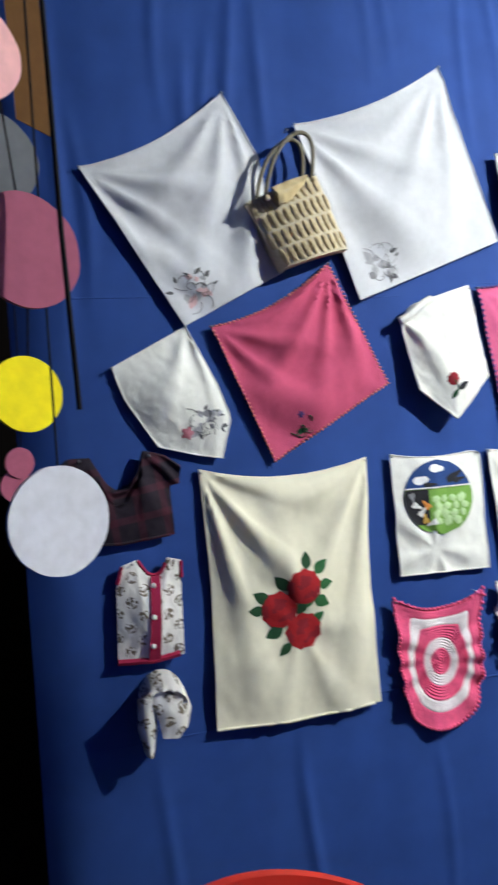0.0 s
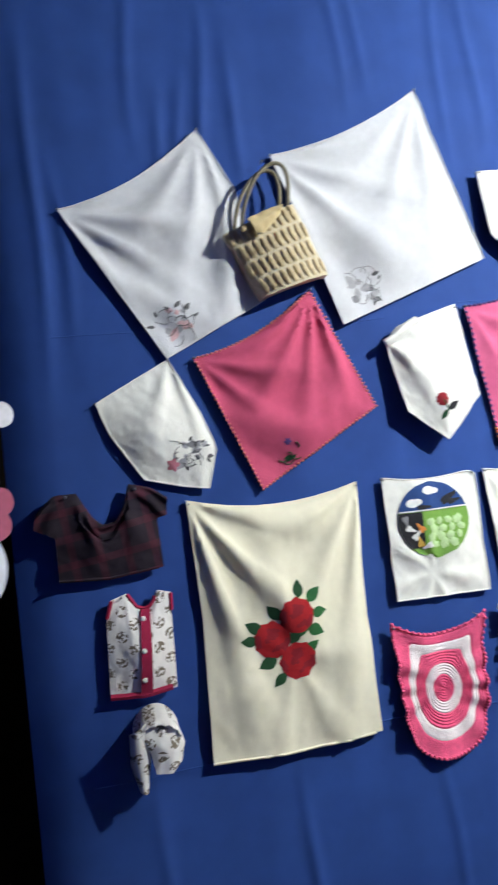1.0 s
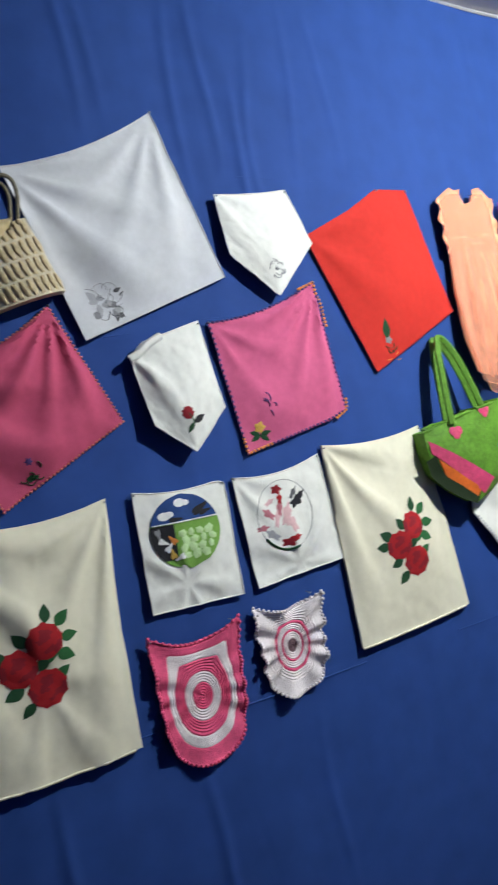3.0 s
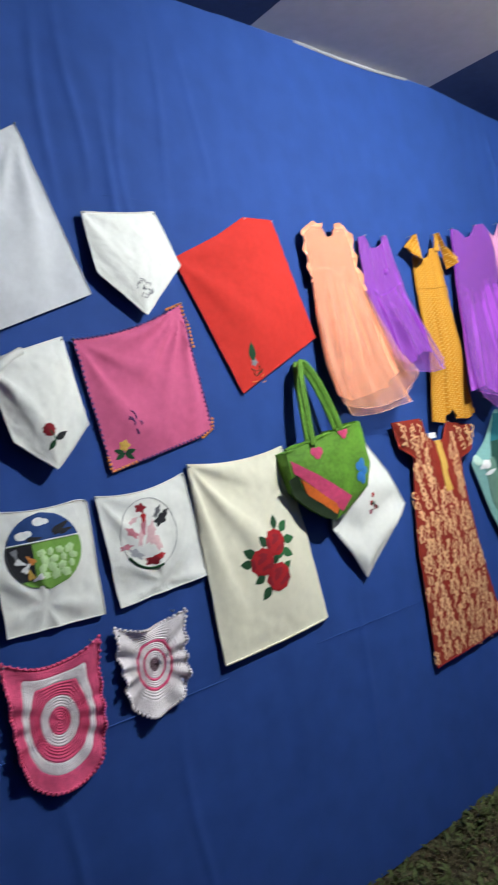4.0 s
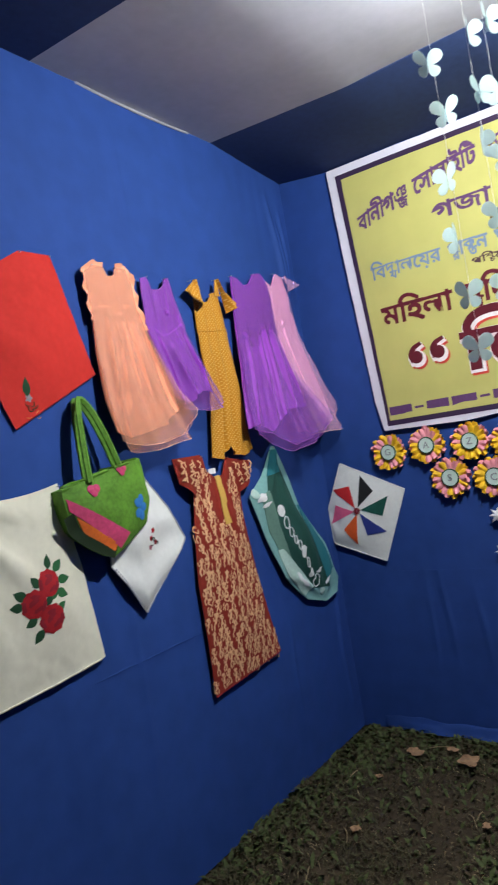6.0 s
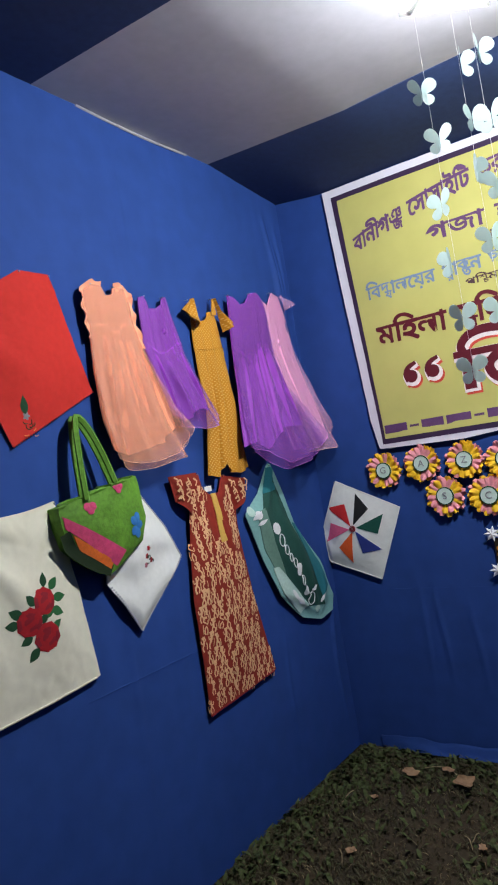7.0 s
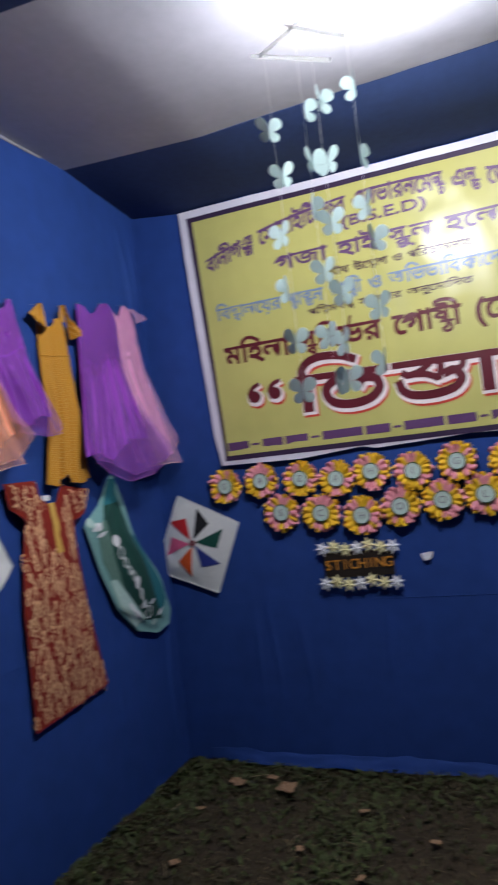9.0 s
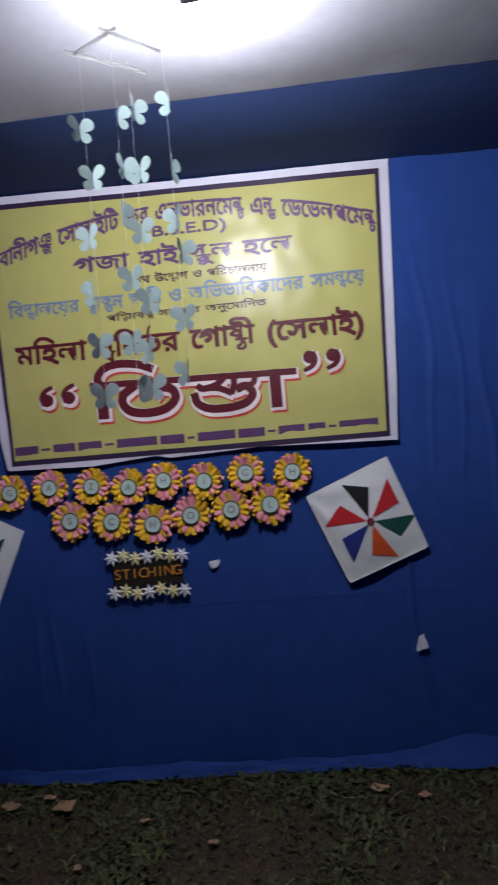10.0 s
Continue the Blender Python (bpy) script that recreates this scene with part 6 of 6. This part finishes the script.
def scrap(x, z, w, h, seed, label):
    t = thing("paper_scrap", (x, 0, z), label, "paper scrap", WALL_B)
    part("paper", sheet(8, 8, lambda u, v: (x + w * (u - 0.5) * (0.7 + 0.3 * math.sin(3 * v + seed)), -0.02 - 0.012 * abs(n3(u * 3 + seed, v * 3)), z + h * (0.5 - v) + 0.2 * h * u), 0.001), PAPER_WHITE, t)


scrap(1.51, 1.10, 0.06, 0.04, 1, "torn white paper scrap stuck on the cloth")
scrap(2.545, 0.62, 0.06, 0.075, 5, "crumpled white tape on a thread on the cloth")


# ---- butterfly mobile ----
def mobile():
    X = 1.70
    t = thing("butterfly_mobile", (X, -1.678, 2.599), "hanging mobile of pale teal card butterflies on white sticks", "mobile")
    bars = (((X, -1.498, 2.749), (X, -1.708, 2.666)), ((X + 0.02, -1.589, 2.812), (X - 0.02, -1.753, 2.703)), ((X - 0.01, -1.521, 2.733), (X + 0.02, -1.633, 2.808)))
    for a, b in bars:
        part("stick", cord(bmesh.new(), [a, b], 0.0055, 6), STICK, t)
    part("hanger", cord(bmesh.new(), [(X, -1.611, 2.771), (X, -1.611, TOP - 0.03)], 0.0007, 4), STICK, t)
    strings = ((X, -1.533, 2.733, (2.542, 2.400, 2.258, 2.104, 1.962, 1.813)), (X + 0.03, -1.613, 2.749, (2.591, 2.441, 2.295, 2.130, 1.976, 1.844)),
               (X - 0.03, -1.667, 2.680, (2.541, 2.377, 2.235, 2.067, 1.912, 1.825)), (X, -1.754, 2.703, (2.564, 2.419, 2.270, 2.182, 2.020, 1.866)))
    rnd = random.Random(8)
    for x, y, z0, zs in strings:
        part("string", cord(bmesh.new(), [(x, y, z0), (x, y, zs[-1])], 0.0005, 4), STICK, t)
        for z in zs:
            px, py = x + rnd.uniform(-0.015, 0.015), y + rnd.uniform(-0.012, 0.012)
            z += rnd.uniform(-0.02, 0.02)
            body = rnd.uniform(-1.1, 1.1)
            bm = bmesh.new()
            ca, sa = math.cos(body - 1.3), math.sin(body - 1.3)
            for side in (-1, 1):
                fold = rnd.uniform(0.15, 0.9)
                def wing(tip, wide, base):
                    """A rounded wing blade from the body out to its tip."""
                    d = Vector(tip)
                    n = Vector((-d.y, d.x)).normalized()
                    ring = []
                    for k in range(16):
                        q = 2 * math.pi * k / 16
                        along_, across = 0.5 - 0.5 * math.cos(q), math.sin(q)
                        p = Vector(base) + d * along_ + n * wide * across * (0.35 + 0.65 * along_ ** 0.7)
                        lx = max(p.x, 0.0008)
                        wx, wy = side * lx * math.cos(fold), -lx * math.sin(fold)
                        ring.append(bm.verts.new((px + wx * ca - wy * sa, py + wx * sa + wy * ca, z + p.y)))
                    bm.faces.new(ring)
                wing((0.034, 0.030), 0.0215, (0, 0.002))
                wing((0.024, -0.026), 0.0165, (0, 0.001))
            r = bmesh.ops.extrude_face_region(bm, geom=bm.faces[:])
            bmesh.ops.translate(bm, vec=(0.0012, 0, 0), verts=[e for e in r["geom"] if isinstance(e, bmesh.types.BMVert)])
            bmesh.ops.recalc_face_normals(bm, faces=bm.faces)
            part("butterfly", bm, BUTTERFLY, t, smooth=False)


mobile()


# ---- felt disc garlands at the entrance ----
def felt_disc(bm, x, y, z, r, seed, thick=0.004, n=40, turn=0.5):
    ct, st = math.cos(turn), math.sin(turn)
    rim = []
    for dy in (0, thick):
        rim.append([bm.verts.new((x + ct * r * (1 + 0.02 * n3(k * 0.4, seed)) * math.cos(2 * math.pi * k / n) - st * dy, y + ct * dy + st * r * math.cos(2 * math.pi * k / n) + 0.003 * n3(math.cos(k * 0.16) + seed, math.sin(k * 0.16)), z + r * (1 + 0.02 * n3(k * 0.4, seed)) * math.sin(2 * math.pi * k / n))) for k in range(n)])
    bm.faces.new(rim[0])
    bm.faces.new(rim[1][::-1])
    for k in range(n):
        bm.faces.new((rim[0][k], rim[1][k], rim[1][(k + 1) % n], rim[0][(k + 1) % n]))
    bmesh.ops.recalc_face_normals(bm, faces=bm.faces)
    return bm


t = thing("felt_disc_garland", (-0.371, -1.138, 1.702), "hanging garland of round felt pieces in pink, grey and yellow", "garland")
for x, y, z, r, m in ((-0.392, -1.18, 2.014, 0.043, "pale_pink"), (-0.379, -1.152, 1.937, 0.038, "grey"), (-0.358, -1.208, 1.842, 0.045, "pink"), (-0.37, -1.11, 1.739, 0.035, "yellow")):
    part("felt_disc", felt_disc(bmesh.new(), x, y, z, r, z * 9), DISC[m], t, m.replace("_", " ") + " felt disc")
part("string", cord(bmesh.new(), [(-0.376, -1.150, 3.235), (-0.376, -1.150, 2.01), (-0.360, -1.185, 1.842), (-0.368, -1.10, 1.77)], 0.0009, 5), WIRE, t)
t = thing("felt_disc_garland", (-0.348, -1.173, 1.583), "garland with a large white felt disc on a black string", "garland")
part("felt_disc", felt_disc(bmesh.new(), -0.348, -1.173, 1.627, 0.046, 3.0), DISC["white"], t, "white felt disc")
part("string", cord(bmesh.new(), [(-0.348, -1.184, 3.235), (-0.348, -1.184, 2.045), (-0.348, -1.163, 1.667)], 0.0010, 5), WIRE, t)
t = thing("ribbon_streamer", (-0.345, -1.15, 1.72), "ochre ribbon streamer with trailing black cords", "streamer")
part("ribbon", sheet(8, 40, lambda u, v: (-0.366 + 0.030 * u + 0.006 * math.sin(7 * v), -1.13 + 0.012 * math.sin(5 * v) + 0.012 * u, 3.2 - 1.225 * v - 0.010 * u), 0.001), DISC["brown"], t)
part("cord", cord(bmesh.new(), [(-0.333, -1.22, 3.235), (-0.336, -1.22, 2.1), (-0.333, -1.23, 1.85), (-0.329, -1.235, 1.715)], 0.0021, 6), WIRE, t)
t = thing("felt_disc_garland", (-0.42, -0.27, 1.62), "small garland of pink and white felt flowers by the wall edge", "garland")
for x, z, r, m in ((-0.425, 1.668, 0.032, "pink"), (-0.435, 1.62, 0.034, "pink"), (-0.405, 1.853, 0.028, "white")):
    part("felt_disc", felt_disc(bmesh.new(), x, -0.27, z, r, z * 5), DISC[m], t, m + " felt disc")
part("string", cord(bmesh.new(), [(-0.42, -0.265, 3.285), (-0.415, -0.265, 1.85), (-0.425, -0.265, 1.65)], 0.0012, 5), WIRE, t)


# ---- red plastic chair below the wall ----
def chair():
    t = thing("plastic_chair", (-0.08, -0.62, 0.0), "red moulded plastic chair standing before the cloth wall", "chair")
    part("backrest", sheet(20, 14, lambda u, v: (-0.32 + 0.50 * u, -0.47 - 0.05 * v + 0.05 * (2 * u - 1) ** 2 * -1, 0.832 - 0.05 * (2 * u - 1) ** 2 - 0.40 * v), 0.02), CHAIR_RED, t)
    part("seat", box(bmesh.new(), -0.28, 0.12, -0.95, -0.50, 0.41, 0.435), CHAIR_RED, t)
    for x in (-0.26, 0.10):
        for y in (-0.92, -0.54):
            part("leg", cord(bmesh.new(), [(x, y, 0.415), (x * 1.02, y - 0.01, -0.005)], 0.02, 8), CHAIR_RED, t)


chair()


# ---- ground cover ----
def dry_leaf(x, y, s, turn, seed):
    t = thing("dry_leaf", (x, y, 0.01), "curled brown fallen leaf on the soil", "leaf", group="fallen leaves")
    def f(u, v):
        w = max(0, math.sin(math.pi * u)) ** 0.7 * (v - 0.5) * (1 + 0.3 * math.sin(9 * u + seed))
        px, py = s * (u - 0.5), s * 0.7 * w
        return (x + px * math.cos(turn) - py * math.sin(turn), y + px * math.sin(turn) + py * math.cos(turn), 0.014 + s * (0.16 * abs(v - 0.5) + 0.16 * abs(n3(u * 3 + seed, v * 3))))
    part("blade", sheet(10, 8, f, 0.001), LEAF_DRY, t)


rnd = random.Random(21)
for x, y, s in ((3.28, -0.43, 0.11), (3.25, -0.72, 0.13), (3.36, -0.60, 0.07), (3.30, -2.25, 0.10), (3.22, -2.45, 0.07), (2.55, -0.45, 0.06), (2.75, -0.95, 0.05), (3.0, -0.35, 0.05), (2.9, -1.5, 0.05), (2.6, -1.25, 0.045), (3.1, -1.15, 0.05)):
    dry_leaf(x, y, s, rnd.uniform(0, 6), rnd.uniform(0, 9))


def twig(x, y, l, a):
    t = thing("twig", (x, y, 0.0), "thin dry twig lying on the soil", "twig", group="twigs")
    part("stem", cord(bmesh.new(), [(x + l * s * math.cos(a + 0.3 * math.sin(4 * s)), y + l * s * math.sin(a), 0.012 + 0.006 * math.sin(5 * s)) for s in (0, 0.25, 0.5, 0.75, 1)], 0.0024, 5), STRAW, t)


STRAW = material("dry_straw", (0.26, 0.20, 0.11), 0.8, 0.25, 60, 0.2, 300)
for _ in range(14):
    twig(rnd.uniform(2.1, 3.4), rnd.uniform(-2.8, -0.2), rnd.uniform(0.05, 0.22), rnd.uniform(0, 6.3))


def ground_cover(name, count, area, mat, label, size, seed, weed=False):
    """Many thin blades in clumps, one mesh."""
    rnd = random.Random(seed)
    verts, faces = [], []
    made = 0
    while made < count:
        x, y = rnd.uniform(area[0], area[1]), rnd.uniform(area[2], area[3])
        edge = max(math.exp(-(XB - x) / 0.16), math.exp(y / 0.13))
        if rnd.random() > (0.05 if weed else 0.13) + 0.9 * edge + 0.8 * max(0, n3(x * 2.2, y * 2.2, seed)):
            continue
        made += 1
        z0 = -0.012 + 0.018 * n3(x * 1.3, y * 1.3) + 0.014 * n3(x * 5, y * 5, 2) - 0.004
        a, h = rnd.uniform(0, 6.3), size * rnd.uniform(0.4, 1.3) * (1 + 0.8 * edge)
        lean, w = rnd.uniform(0.3, 1.6), size * (0.28 if weed else 0.09)
        dx, dy = math.cos(a), math.sin(a)
        k = len(verts)
        lx, ly = dx * h * lean, dy * h * lean
        lx = min(lx, XB - 0.03 - x)
        ly = min(ly, -0.03 - y)
        verts += [(x - dy * w * 0.4, y + dx * w * 0.4, z0), (x + dy * w * 0.4, y - dx * w * 0.4, z0), (x + lx * 0.5 + dy * w, y + ly * 0.5 - dx * w, z0 + h * 0.65), (x + lx * 0.5 - dy * w, y + ly * 0.5 + dx * w, z0 + h * 0.6), (x + lx, y + ly, z0 + h * 0.8)]
        faces += [(k, k + 1, k + 2, k + 3), (k + 3, k + 2, k + 4)]
    me = bpy.data.meshes.new(name)
    me.from_pydata(verts, [], faces)
    me.materials.append(mat)
    tagged(new(name, me), label, "grass", kind="stuff")


ground_cover("grass", 38000, (1.2, XB - 0.02, -3.2, -0.02), GRASS, "short patchy grass over the bare soil", 0.030, 5)
ground_cover("weeds", 5200, (1.6, XB - 0.02, -3.0, -0.02), LEAF_GREEN, "small broad-leaved weeds along the cloth walls", 0.036, 9, True)
ground_cover("straw", 3600, (1.6, XB - 0.05, -3.2, -0.05), STRAW, "scattered bits of dry straw", 0.02, 14)


# loose cloth gathered at the foot of the end wall
def foot_fold():
    def f(u, v):
        x = 0.15 + 3.6 * u
        lump = 0.015 * max(0, n3(x * 2.0, 1.0)) + 0.05 * math.exp(-((x - 2.75) / 0.25) ** 2) + 0.008 * n3(x * 9, v * 2)
        out = (0.012 + 0.035 * v + lump * v) * min(1, u * 12)
        return (x, -out - 0.012, (0.055 + 1.6 * lump) * (1 - v) + 0.014 + 0.006 * n3(x * 6, 4))
    return structure("skirting_cloth", sheet(160, 12, f, 0.004), BLUE, "loose blue cloth hem gathered on the soil", "cloth hem", WALL_B)


foot_fold()


# pressed fold lines of the cloth walls; the 2.545 one stands for the frocks' string
def fold_line(wall_name, frame_of, spans):
    ob = bpy.data.objects[wall_name]
    tree = BVHTree.FromPolygons([v.co for v in ob.data.vertices], [p.vertices for p in ob.data.polygons])
    for u0, u1, z, rise, r in spans:
        pts = []
        n = int((u1 - u0) / 0.03)
        for i in range(n + 1):
            u = u0 + (u1 - u0) * i / n
            zz = z + rise * (u - u0) + 0.006 * n3(u * 1.5, z * 3) + 0.002 * n3(u * 7, z)
            hit = tree.ray_cast(Vector((u, -0.5, zz)), Vector((0, 1, 0)))[0]
            pts.append((u, (hit.y if hit else 0) + 0.0008, zz))
        part("fold_line", cord(bmesh.new(), pts, r, 6), BLUE, ob)


fold_line("wall_north", WALL_A, ((-0.30, 0.02, 0.925, 0.0, 0.0022), (0.44, 0.56, 0.945, 0, 0.003), (0.77, 1.25, 0.937, 0.0, 0.0034), (1.66, 2.30, 0.935, 0, 0.0028), (-0.30, 0.0, 2.065, 0.01, 0.002), (0.50, 0.62, 2.06, 0.05, 0.002), (0.86, 1.0, 2.10, 0, 0.0016), (1.05, 3.4, 2.545, 0.004, 0.0012)))
fold_line("wall_east", WALL_B, ((1.20, 2.55, 0.895, 0.0, 0.0028), (2.55, 3.4, 0.89, 0, 0.002), (0.1, 0.9, 0.90, 0, 0.0016)))
